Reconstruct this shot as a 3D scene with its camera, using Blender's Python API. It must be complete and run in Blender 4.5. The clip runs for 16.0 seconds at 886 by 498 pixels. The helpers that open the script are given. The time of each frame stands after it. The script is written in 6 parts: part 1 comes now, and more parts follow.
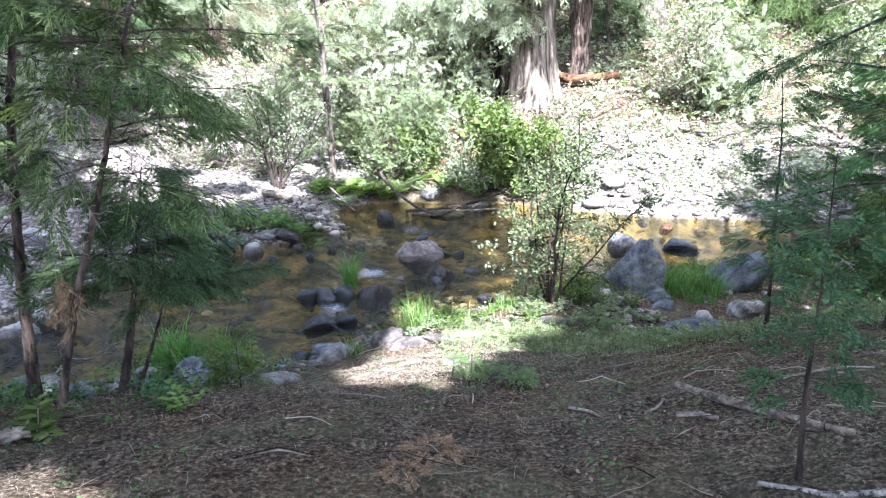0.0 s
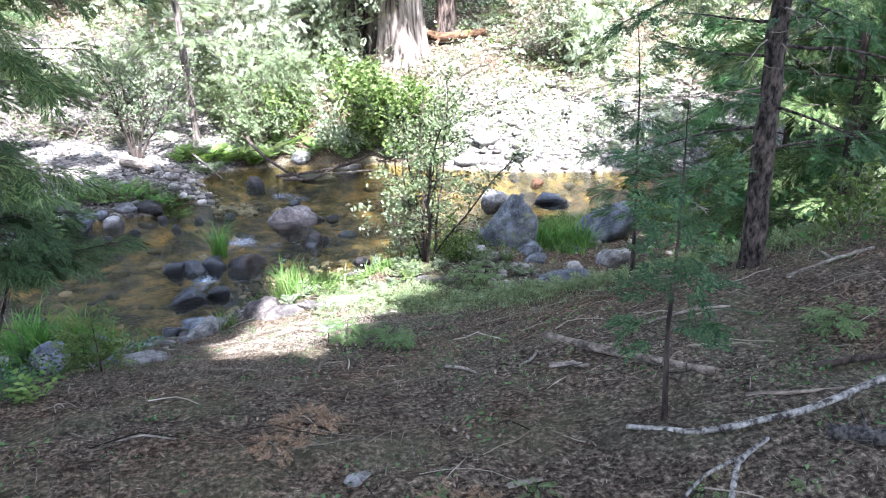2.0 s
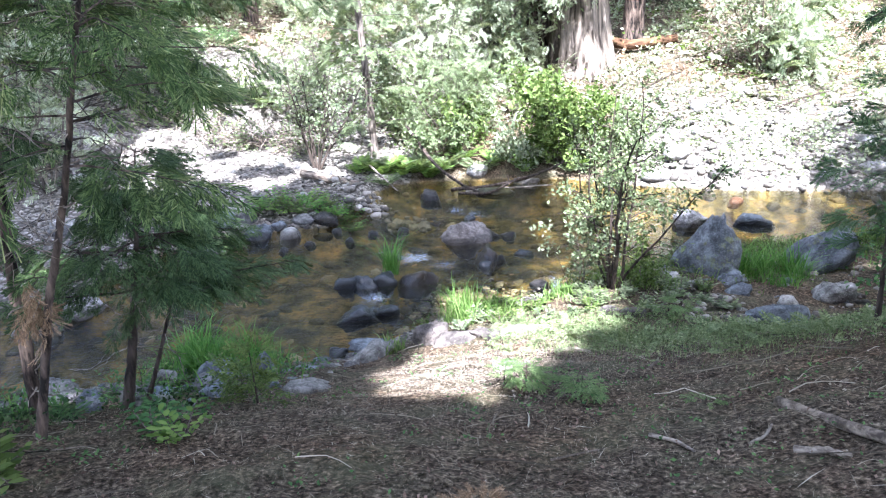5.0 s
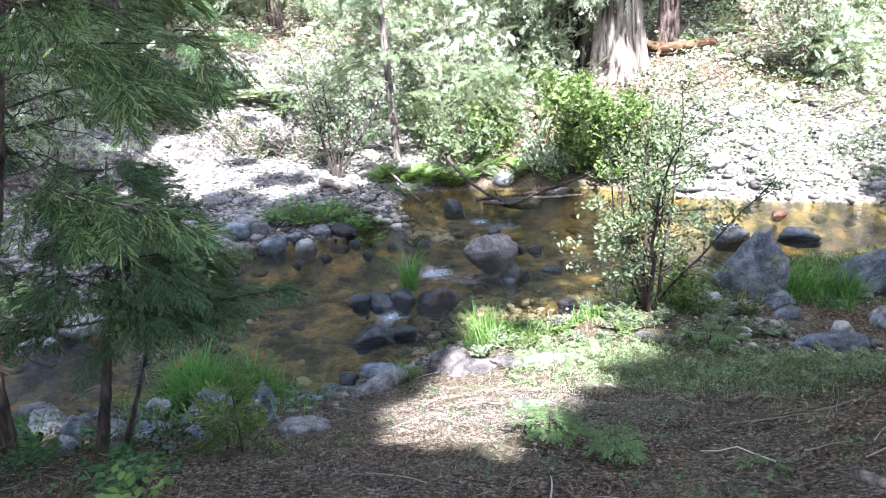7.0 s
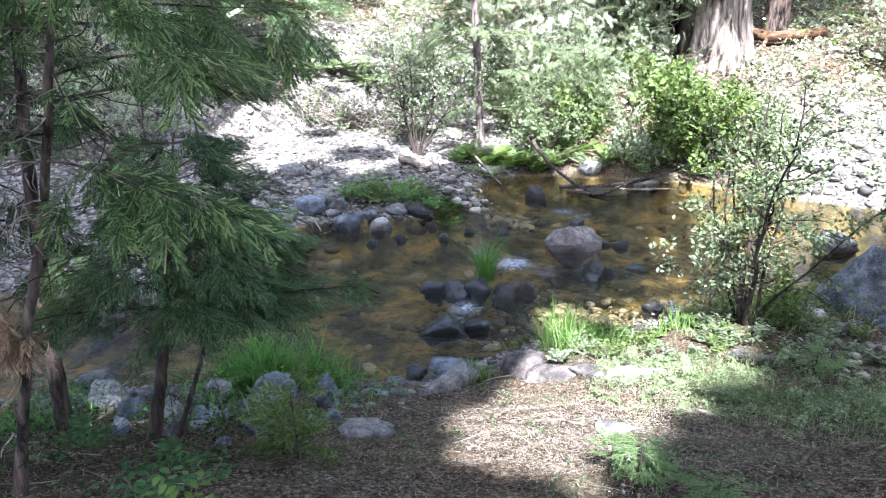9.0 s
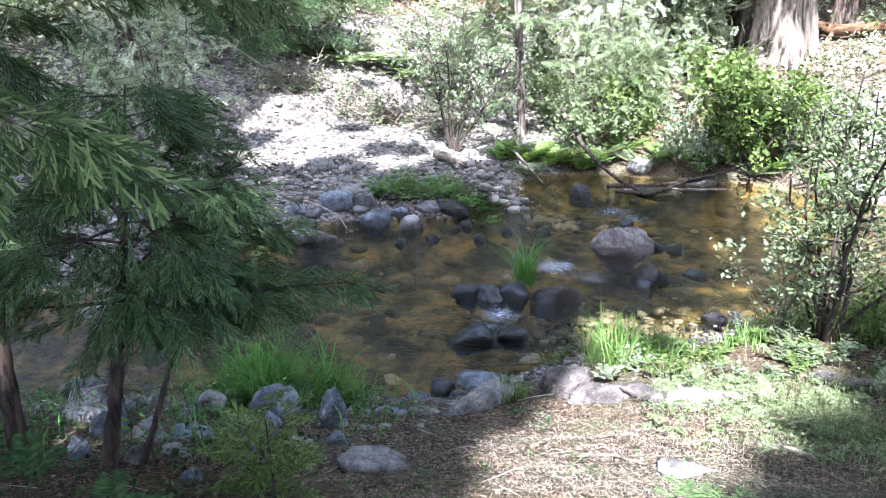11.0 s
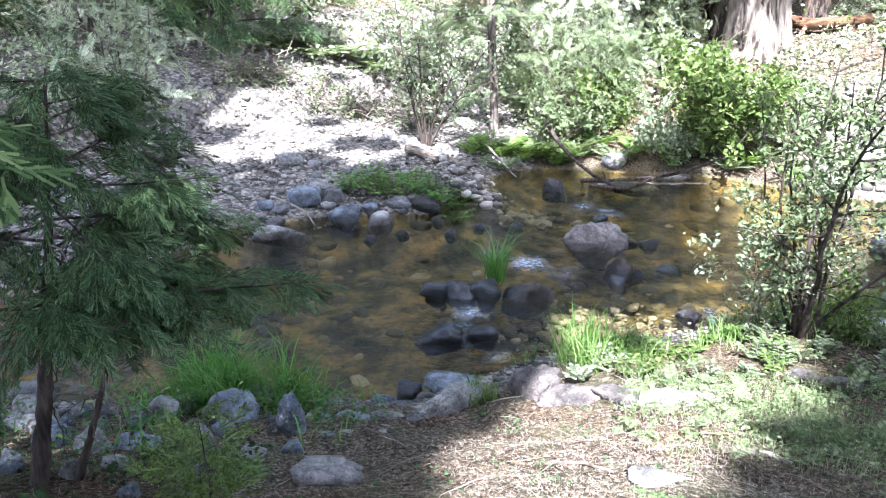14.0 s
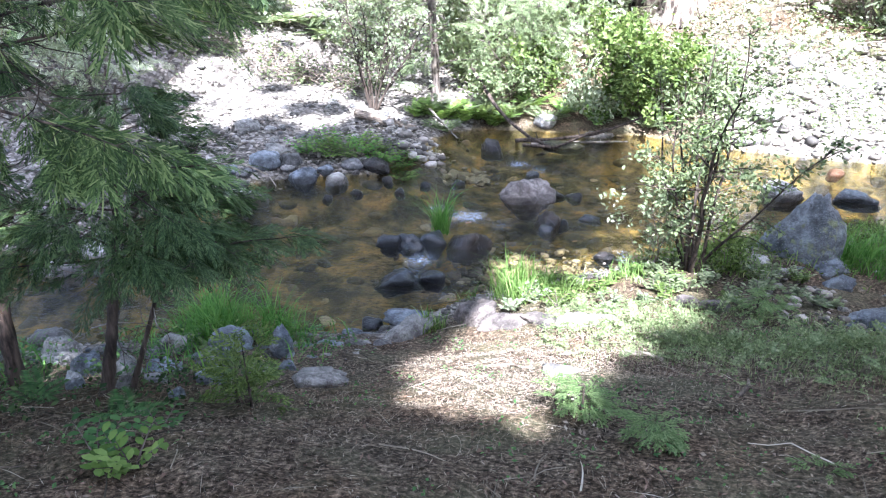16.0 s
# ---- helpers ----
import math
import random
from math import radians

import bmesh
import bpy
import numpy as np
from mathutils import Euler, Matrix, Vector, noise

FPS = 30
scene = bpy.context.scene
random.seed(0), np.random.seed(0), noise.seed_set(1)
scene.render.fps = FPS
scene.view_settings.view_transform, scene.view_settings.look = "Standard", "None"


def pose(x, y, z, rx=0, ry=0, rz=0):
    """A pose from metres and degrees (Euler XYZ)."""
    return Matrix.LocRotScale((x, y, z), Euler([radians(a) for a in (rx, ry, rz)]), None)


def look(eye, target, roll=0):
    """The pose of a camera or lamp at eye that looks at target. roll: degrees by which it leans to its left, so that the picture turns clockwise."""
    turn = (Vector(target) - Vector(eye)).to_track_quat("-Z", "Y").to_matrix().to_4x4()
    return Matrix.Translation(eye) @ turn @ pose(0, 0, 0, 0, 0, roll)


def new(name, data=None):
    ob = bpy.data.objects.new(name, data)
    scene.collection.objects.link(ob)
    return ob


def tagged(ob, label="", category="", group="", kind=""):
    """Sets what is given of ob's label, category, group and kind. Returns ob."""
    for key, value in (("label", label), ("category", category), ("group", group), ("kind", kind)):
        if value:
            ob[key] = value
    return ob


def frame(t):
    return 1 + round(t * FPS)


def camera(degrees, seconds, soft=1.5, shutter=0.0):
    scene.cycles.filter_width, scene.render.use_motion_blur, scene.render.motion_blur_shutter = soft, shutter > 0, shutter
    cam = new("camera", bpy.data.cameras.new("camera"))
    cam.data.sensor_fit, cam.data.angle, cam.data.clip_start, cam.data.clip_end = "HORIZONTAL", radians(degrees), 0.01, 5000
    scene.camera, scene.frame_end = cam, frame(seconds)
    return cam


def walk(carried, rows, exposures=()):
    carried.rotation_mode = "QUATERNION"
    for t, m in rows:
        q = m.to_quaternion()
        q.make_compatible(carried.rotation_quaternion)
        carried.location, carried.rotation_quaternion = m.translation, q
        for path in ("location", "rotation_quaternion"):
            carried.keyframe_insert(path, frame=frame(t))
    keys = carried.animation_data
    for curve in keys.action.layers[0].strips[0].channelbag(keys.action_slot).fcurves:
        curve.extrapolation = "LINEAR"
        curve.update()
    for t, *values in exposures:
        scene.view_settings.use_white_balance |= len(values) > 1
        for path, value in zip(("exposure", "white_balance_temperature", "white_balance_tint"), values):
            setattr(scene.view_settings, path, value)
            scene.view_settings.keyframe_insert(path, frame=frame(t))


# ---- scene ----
cam = camera(58.08, 16.0, soft=1.2)
# seconds, place of the eye, turn about x, y and z in degrees
PATH = [
    (0, 0.000, -0.000, 2.936, 72.89, -0.22, 0.07),
    (0.5, 0.017, -0.007, 2.935, 71.95, -0.75, -2.73),
    (1, 0.034, 0.015, 2.921, 69.75, -1.10, -5.89),
    (1.5, 0.057, 0.048, 2.912, 69.34, -0.66, -9.12),
    (2, 0.051, 0.074, 2.909, 70.18, -0.17, -9.06),
    (2.5, 0.054, 0.103, 2.902, 71.12, 0.58, -4.34),
    (3, -0.009, 0.189, 2.876, 70.87, 0.22, -2.09),
    (3.5, -0.061, 0.300, 2.856, 71.25, 1.34, 0.07),
    (4, -0.069, 0.372, 2.846, 71.53, 2.09, 0.34),
    (4.5, -0.029, 0.502, 2.812, 70.76, 2.27, 1.38),
    (4.7, -0.002, 0.579, 2.799, 70.94, 1.90, 2.54),
    (6.8, 0.054, 1.106, 2.721, 72.21, 2.43, 4.61),
    (7, 0.060, 1.175, 2.715, 71.72, 2.30, 5.28),
    (7.5, 0.126, 1.296, 2.707, 71.31, 1.61, 10.48),
    (8, 0.073, 1.376, 2.708, 69.95, 1.11, 13.65),
    (8.5, -0.039, 1.494, 2.668, 71.06, 1.31, 12.71),
    (9, -0.041, 1.528, 2.694, 70.23, 0.21, 11.52),
    (9.2, -0.039, 1.535, 2.678, 70.45, 0.53, 11.35),
    (11.3, -0.147, 2.326, 2.374, 70.70, 0.02, 15.03),
    (11.5, -0.160, 2.401, 2.364, 70.41, -0.36, 15.00),
    (12, -0.122, 2.289, 2.381, 70.49, -0.19, 14.31),
    (12.5, -0.119, 2.300, 2.356, 70.52, -0.00, 13.68),
    (13, -0.104, 2.282, 2.358, 70.17, -0.12, 13.50),
    (13.5, -0.099, 2.257, 2.364, 69.96, -0.07, 13.19),
    (14, -0.093, 2.338, 2.351, 70.44, 0.05, 12.97),
    (14.5, -0.017, 1.651, 2.630, 70.83, -0.39, 11.64),
    (15, 0.024, 1.407, 2.732, 70.34, -0.44, 10.49),
    (15.5, 0.021, 1.490, 2.675, 69.28, -0.20, 9.84),
    (16, 0.026, 1.479, 2.681, 67.15, -0.03, 8.68),
]
walk(cam, [(t, pose(x, y, z, rx, ry, rz)) for t, x, y, z, rx, ry, rz in PATH],
     exposures=[(t, e, 5500, 16.5) for t, e in ((0, 3.45), (1.0, 3.66), (2.25, 3.58), (3.5, 3.70), (8.0, 3.38), (12.5, 3.36), (14.5, 3.55), (16, 3.65))])

# ---- daylight: high sun from behind the path, blue sky ----
SUN = Vector((0.14, -0.58, 0.80)).normalized()
world = bpy.data.worlds.new("sky")
scene.world = world
world.use_nodes = True
wn = world.node_tree.nodes
sky = wn.new("ShaderNodeTexSky")
sky.sky_type = "NISHITA"
sky.sun_disc = False
sky.sun_elevation = math.asin(SUN.z)
sky.sun_rotation = math.atan2(SUN.x, SUN.y)
sky.dust_density = 2.5
haze = wn.new("ShaderNodeHueSaturation")
haze.inputs["Saturation"].default_value = 0.66
world.node_tree.links.new(sky.outputs[0], haze.inputs["Color"])
world.node_tree.links.new(haze.outputs[0], wn["Background"].inputs[0])
wn["Background"].inputs[1].default_value = 0.102
sun_lamp = new("sun", bpy.data.lights.new("sun", "SUN"))
sun_lamp.data.energy = 4.4
sun_lamp.data.angle = radians(0.53)
sun_lamp.data.color = (1.0, 0.97, 0.93)
sun_lamp.matrix_world = look(SUN * 60, (0, 0, 0))


# ---- materials ----
def material(name):
    m = bpy.data.materials.new(name)
    m.use_nodes = True
    n, l = m.node_tree.nodes, m.node_tree.links
    return m, n, l, n["Principled BSDF"]


def ramp(n, stops):
    r = n.new("ShaderNodeValToRGB")
    e = r.color_ramp.elements
    while len(e) < len(stops):
        e.new(0.5)
    for k, (p, c) in zip(e, stops):
        k.position, k.color = p, (*c, 1)
    return r


def noise_tex(n, l, coord, scale, detail=4, rough=0.6, stretch=None):
    t = n.new("ShaderNodeTexNoise")
    t.inputs["Scale"].default_value = scale
    t.inputs["Detail"].default_value = detail
    t.inputs["Roughness"].default_value = rough
    if stretch:
        mp = n.new("ShaderNodeMapping")
        mp.inputs["Scale"].default_value = stretch
        l.new(coord, mp.inputs[0])
        coord = mp.outputs[0]
    l.new(coord, t.inputs["Vector"])
    return t


def mix(n, l, fac, a, b, kind="MIX"):
    x = n.new("ShaderNodeMix")
    x.data_type, x.blend_type = "RGBA", kind
    for sock, v in ((x.inputs[0], fac), (x.inputs[6], a), (x.inputs[7], b)):
        if isinstance(v, (int, float)):
            sock.default_value = v
        elif isinstance(v, tuple):
            sock.default_value = (*v, 1)
        else:
            l.new(v, sock)
    return x.outputs[2]


def bump(n, l, height_out, strength, distance, bsdf):
    b = n.new("ShaderNodeBump")
    b.inputs["Strength"].default_value = strength
    b.inputs["Distance"].default_value = distance
    l.new(height_out, b.inputs["Height"])
    l.new(b.outputs[0], bsdf.inputs["Normal"])


def leaf_material(name, stops, thin=0.42, rough=0.5):
    """Leaves that let some light through, each of its own tint."""
    m, n, l, p = material(name)
    g = n.new("ShaderNodeNewGeometry")
    tc = n.new("ShaderNodeTexCoord")
    r = ramp(n, stops)
    big = noise_tex(n, l, tc.outputs["Object"], 2.5, 2)
    add = n.new("ShaderNodeMath")
    add.operation = "MULTIPLY_ADD"
    l.new(big.outputs[0], add.inputs[0])
    add.inputs[1].default_value = 0.7
    sub = n.new("ShaderNodeMath")
    sub.operation = "MULTIPLY_ADD"
    l.new(g.outputs["Random Per Island"], sub.inputs[0])
    sub.inputs[1].default_value, sub.inputs[2].default_value = 0.75, -0.22
    l.new(sub.outputs[0], add.inputs[2])
    l.new(add.outputs[0], r.inputs[0])
    l.new(r.outputs[0], p.inputs["Base Color"])
    p.inputs["Roughness"].default_value = max(rough, 0.6)
    p.inputs["Specular IOR Level"].default_value = 0.10
    t = n.new("ShaderNodeBsdfTranslucent")
    l.new(mix(n, l, 1.0, r.outputs[0], (1.12, 1.12, 0.72), "MULTIPLY"), t.inputs[0])
    ms = n.new("ShaderNodeMixShader")
    ms.inputs[0].default_value = thin
    l.new(p.outputs[0], ms.inputs[1])
    l.new(t.outputs[0], ms.inputs[2])
    l.new(ms.outputs[0], n["Material Output"].inputs[0])
    return m


def bark_material(name, dark, light, scale=14, streak=(1, 1, 0.16), rough=0.9, relief=0.9):
    m, n, l, p = material(name)
    tc = n.new("ShaderNodeTexCoord")
    a = noise_tex(n, l, tc.outputs["Object"], scale, 6, 0.65, streak)
    b = noise_tex(n, l, tc.outputs["Object"], scale * 0.2, 3)
    r = ramp(n, ((0.40, dark), (0.64, light)))
    l.new(a.outputs[0], r.inputs[0])
    r2 = ramp(n, ((0.3, (0.55, 0.55, 0.55)), (0.7, (1.15, 1.12, 1.05))))
    l.new(b.outputs[0], r2.inputs[0])
    l.new(mix(n, l, 1.0, r.outputs[0], r2.outputs[0], "MULTIPLY"), p.inputs["Base Color"])
    p.inputs["Roughness"].default_value = rough
    p.inputs["Specular IOR Level"].default_value = 0.15
    bump(n, l, a.outputs[0], relief, 0.02, p)
    return m


def stone_material(name, dark, light, speck=(0.5, 0.49, 0.47), rough=0.8, lichen=0.0, wet=0.0):
    m, n, l, p = material(name)
    tc = n.new("ShaderNodeTexCoord")
    oi = n.new("ShaderNodeObjectInfo")
    shift = n.new("ShaderNodeVectorMath")
    shift.operation = "ADD"
    l.new(tc.outputs["Object"], shift.inputs[0])
    l.new(oi.outputs["Location"], shift.inputs[1])
    c = shift.outputs[0]
    big = noise_tex(n, l, c, 6, 5, 0.6)
    fine = noise_tex(n, l, c, 70, 3, 0.7)
    r = ramp(n, ((0.38, dark), (0.64, light)))
    l.new(big.outputs[0], r.inputs[0])
    sp = ramp(n, ((0.56, (0, 0, 0)), (0.66, (1, 1, 1))))
    l.new(fine.outputs[0], sp.inputs[0])
    f = n.new("ShaderNodeMath")
    f.operation = "MULTIPLY"
    f.inputs[1].default_value = 0.4
    l.new(sp.outputs[0], f.inputs[0])
    col = mix(n, l, f.outputs[0], r.outputs[0], speck)
    ds = ramp(n, ((0.3, (0.35, 0.34, 0.33)), (0.45, (1, 1, 1))))
    l.new(fine.outputs[0], ds.inputs[0])
    col = mix(n, l, 0.7, col, ds.outputs[0], "MULTIPLY")
    if lichen:
        li = noise_tex(n, l, c, 11, 4, 0.7)
        lr = ramp(n, ((0.56, (0, 0, 0)), (0.66, (lichen, lichen, lichen))))
        l.new(li.outputs[0], lr.inputs[0])
        col = mix(n, l, lr.outputs[0], col, (0.20, 0.22, 0.06))
    vo = n.new("ShaderNodeTexVoronoi")
    vo.feature = "DISTANCE_TO_EDGE"
    vo.inputs["Scale"].default_value = 6.5
    wob = mix(n, l, 0.12, c, noise_tex(n, l, c, 9, 4, 0.7).outputs["Color"])
    l.new(wob, vo.inputs["Vector"])
    cr = ramp(n, ((0.0, (0.30, 0.28, 0.27)), (0.035, (1, 1, 1))))
    l.new(vo.outputs["Distance"], cr.inputs[0])
    col = mix(n, l, 0.6, col, cr.outputs[0], "MULTIPLY")
    blot = ramp(n, ((0.35, (0.45, 0.43, 0.41)), (0.58, (1.1, 1.1, 1.1))))
    l.new(noise_tex(n, l, c, 17, 5, 0.7).outputs[0], blot.inputs[0])
    col = mix(n, l, 0.8, col, blot.outputs[0], "MULTIPLY")
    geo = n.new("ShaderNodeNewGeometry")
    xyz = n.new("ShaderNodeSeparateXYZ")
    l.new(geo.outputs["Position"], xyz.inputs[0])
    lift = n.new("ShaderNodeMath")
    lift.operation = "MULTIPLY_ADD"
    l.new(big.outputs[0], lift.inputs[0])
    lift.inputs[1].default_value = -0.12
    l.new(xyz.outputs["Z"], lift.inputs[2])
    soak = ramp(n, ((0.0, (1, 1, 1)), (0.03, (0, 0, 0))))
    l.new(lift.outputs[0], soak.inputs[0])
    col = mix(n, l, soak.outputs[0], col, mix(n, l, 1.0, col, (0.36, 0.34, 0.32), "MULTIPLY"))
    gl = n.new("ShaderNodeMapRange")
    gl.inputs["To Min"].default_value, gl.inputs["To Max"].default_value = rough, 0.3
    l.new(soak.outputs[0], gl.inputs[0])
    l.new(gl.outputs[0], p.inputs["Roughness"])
    tint = n.new("ShaderNodeMapRange")
    tint.inputs["To Min"].default_value, tint.inputs["To Max"].default_value = 0.78, 1.15
    l.new(oi.outputs["Random"], tint.inputs[0])
    hsv = n.new("ShaderNodeHueSaturation")
    l.new(tint.outputs[0], hsv.inputs["Value"])
    l.new(col, hsv.inputs["Color"])
    l.new(hsv.outputs[0], p.inputs["Base Color"])
    p.inputs["Specular IOR Level"].default_value = 0.3
    if wet:
        p.inputs["Coat Weight"].default_value = wet
        p.inputs["Coat Roughness"].default_value = 0.18
    bump(n, l, mix(n, l, 0.5, big.outputs[0], fine.outputs[0]), 0.9, 0.04, p)
    return m


CEDAR = leaf_material("cedar_foliage", ((0.0, (0.010, 0.020, 0.006)), (0.45, (0.047, 0.080, 0.024)), (0.78, (0.130, 0.172, 0.062)), (1.0, (0.32, 0.34, 0.16))), 0.36)
# cedar green with shade put into the colour
CEDAR_SHADED = leaf_material("shade_darkened_conifer_foliage", ((0.0, (0.007, 0.016, 0.006)), (0.5, (0.030, 0.056, 0.020)), (1.0, (0.12, 0.165, 0.068))), 0.32)
PINE = leaf_material("sapling_needles", ((0.0, (0.012, 0.028, 0.013)), (0.5, (0.036, 0.076, 0.030)), (1.0, (0.11, 0.165, 0.065))), 0.3)
ALDER = leaf_material("alder_leaf", ((0.0, (0.048, 0.066, 0.030)), (0.5, (0.118, 0.148, 0.074)), (0.85, (0.18, 0.215, 0.11)), (1.0, (0.29, 0.32, 0.19))), 0.40)
FRESH = leaf_material("fresh_leaf", ((0.0, (0.026, 0.044, 0.010)), (0.5, (0.076, 0.114, 0.028)), (1.0, (0.185, 0.23, 0.080))), 0.45)
DULL = leaf_material("dull_leaf", ((0.0, (0.060, 0.085, 0.045)), (0.5, (0.15, 0.18, 0.105)), (1.0, (0.31, 0.33, 0.23))), 0.40)
# leaf colour whitened to carry the glare of sun on the far foliage
SUNLIT_PALE = leaf_material("leaf_paled_for_sun", ((0.0, (0.10, 0.125, 0.07)), (0.5, (0.25, 0.28, 0.18)), (1.0, (0.48, 0.50, 0.39))), 0.40)
GRASS = leaf_material("grass_blade", ((0.0, (0.040, 0.082, 0.016)), (0.5, (0.110, 0.188, 0.044)), (0.85, (0.22, 0.29, 0.105)), (1.0, (0.42, 0.42, 0.25))), 0.42)
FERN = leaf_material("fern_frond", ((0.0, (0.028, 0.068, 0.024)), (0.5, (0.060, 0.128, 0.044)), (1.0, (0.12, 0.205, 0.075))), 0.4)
LUSH = leaf_material("lush_grass_blade", ((0.0, (0.030, 0.082, 0.014)), (0.5, (0.078, 0.182, 0.034)), (1.0, (0.17, 0.30, 0.075))), 0.42)
HERB = leaf_material("bright_herb_leaf", ((0.0, (0.050, 0.095, 0.020)), (0.5, (0.115, 0.185, 0.045)), (1.0, (0.24, 0.32, 0.10))), 0.42)
SEED = leaf_material("seedling_foliage", ((0.0, (0.046, 0.076, 0.028)), (0.5, (0.098, 0.148, 0.054)), (1.0, (0.19, 0.245, 0.11))), 0.42)
SWARD = leaf_material("soft_sward", ((0.0, (0.050, 0.072, 0.028)), (0.5, (0.118, 0.152, 0.066)), (1.0, (0.27, 0.30, 0.165))), 0.36)
DRYLEAF = leaf_material("brown_needles", ((0.0, (0.06, 0.036, 0.018)), (0.5, (0.165, 0.105, 0.058)), (1.0, (0.36, 0.26, 0.165))), 0.1, 0.8)
LITTER = leaf_material("needle_litter", ((0.15, (0.009, 0.008, 0.005)), (0.40, (0.045, 0.038, 0.027)), (0.60, (0.124, 0.106, 0.077)), (0.78, (0.26, 0.228, 0.172)), (0.95, (0.48, 0.43, 0.345))), 0.05, 0.85)
DUFF = leaf_material("rust_needle_duff", ((0.0, (0.022, 0.014, 0.010)), (0.5, (0.092, 0.060, 0.043)), (0.8, (0.175, 0.122, 0.090)), (1.0, (0.30, 0.22, 0.17))), 0.05, 0.85)
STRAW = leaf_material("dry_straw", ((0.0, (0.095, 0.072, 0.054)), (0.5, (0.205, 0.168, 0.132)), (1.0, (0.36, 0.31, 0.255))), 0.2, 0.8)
BARK_RED = bark_material("red_conifer_bark", (0.010, 0.008, 0.007), (0.135, 0.100, 0.080), 20, (1, 1, 0.22))
FIR_BARK = bark_material("rough_fir_bark", (0.007, 0.006, 0.005), (0.105, 0.085, 0.070), 38, (1, 1, 0.45), 0.95, 1.0)
BARK_BIG = bark_material("furrowed_bark", (0.026, 0.020, 0.016), (0.34, 0.285, 0.24), 8, (1, 1, 0.10), 0.9, 1.0)
BARK_GREY = bark_material("grey_bark", (0.045, 0.036, 0.03), (0.20, 0.17, 0.145), 22)
BARK_DARK = bark_material("dark_twig_bark", (0.016, 0.012, 0.010), (0.08, 0.062, 0.05), 30)
DEADWOOD = bark_material("weathered_wood", (0.07, 0.055, 0.044), (0.27, 0.225, 0.18), 30, (0.3, 0.7, 1.4))
PALEWOOD = bark_material("bleached_stick", (0.12, 0.10, 0.082), (0.35, 0.31, 0.26), 40, (0.3, 0.7, 1.4))
ROTTEN = bark_material("rotten_orange_wood", (0.05, 0.026, 0.014), (0.15, 0.088, 0.050), 12, (0.3, 1, 1))
BLACK_BARK = bark_material("black_flecked_bark", (0.012, 0.011, 0.010), (0.10, 0.095, 0.088), 60, (1, 1, 0.7))
LICHEN_BARK = bark_material("lichened_bark", (0.028, 0.025, 0.022), (0.36, 0.345, 0.31), 42, (1, 1, 0.6))

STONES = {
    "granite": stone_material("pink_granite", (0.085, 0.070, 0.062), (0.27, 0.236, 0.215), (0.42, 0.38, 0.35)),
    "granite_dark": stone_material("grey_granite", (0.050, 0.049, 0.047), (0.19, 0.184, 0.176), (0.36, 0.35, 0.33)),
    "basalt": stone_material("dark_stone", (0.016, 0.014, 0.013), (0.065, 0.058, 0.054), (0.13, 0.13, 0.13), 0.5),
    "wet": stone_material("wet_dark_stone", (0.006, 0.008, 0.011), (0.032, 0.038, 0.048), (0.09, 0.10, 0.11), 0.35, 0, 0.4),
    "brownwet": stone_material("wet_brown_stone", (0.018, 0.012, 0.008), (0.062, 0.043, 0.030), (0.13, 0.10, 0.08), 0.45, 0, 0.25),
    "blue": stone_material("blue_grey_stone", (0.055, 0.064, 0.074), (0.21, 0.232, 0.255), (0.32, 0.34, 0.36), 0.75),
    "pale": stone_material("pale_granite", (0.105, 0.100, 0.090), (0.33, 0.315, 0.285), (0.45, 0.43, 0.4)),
    "white": stone_material("white_granite", (0.18, 0.17, 0.155), (0.44, 0.42, 0.39), (0.6, 0.58, 0.55)),
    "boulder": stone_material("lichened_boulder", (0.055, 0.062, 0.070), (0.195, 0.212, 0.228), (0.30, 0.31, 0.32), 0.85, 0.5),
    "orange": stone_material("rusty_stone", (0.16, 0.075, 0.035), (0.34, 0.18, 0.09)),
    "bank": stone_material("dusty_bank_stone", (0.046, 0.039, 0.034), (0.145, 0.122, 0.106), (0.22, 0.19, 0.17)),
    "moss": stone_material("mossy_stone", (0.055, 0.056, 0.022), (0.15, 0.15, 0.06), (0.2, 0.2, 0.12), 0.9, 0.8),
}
STONE_WORDS = {
    "granite": "rounded pink granite rock standing in the creek", "granite_dark": "grey granite rock beside the creek", "basalt": "small dark rock in the creek",
    "wet": "wet dark rock in the running water", "brownwet": "smooth wet brown rock in the creek", "blue": "blue-grey creek stone at the water's edge",
    "pale": "pale granite stone on the creek bank", "white": "white granite stone", "boulder": "large grey boulder with lichen patches on the bank",
    "orange": "rust-coloured stone in shallow water", "bank": "dusty brown granite stone half sunk in the bank",
    "moss": "yellow-green mossy rock at the far bank",
}


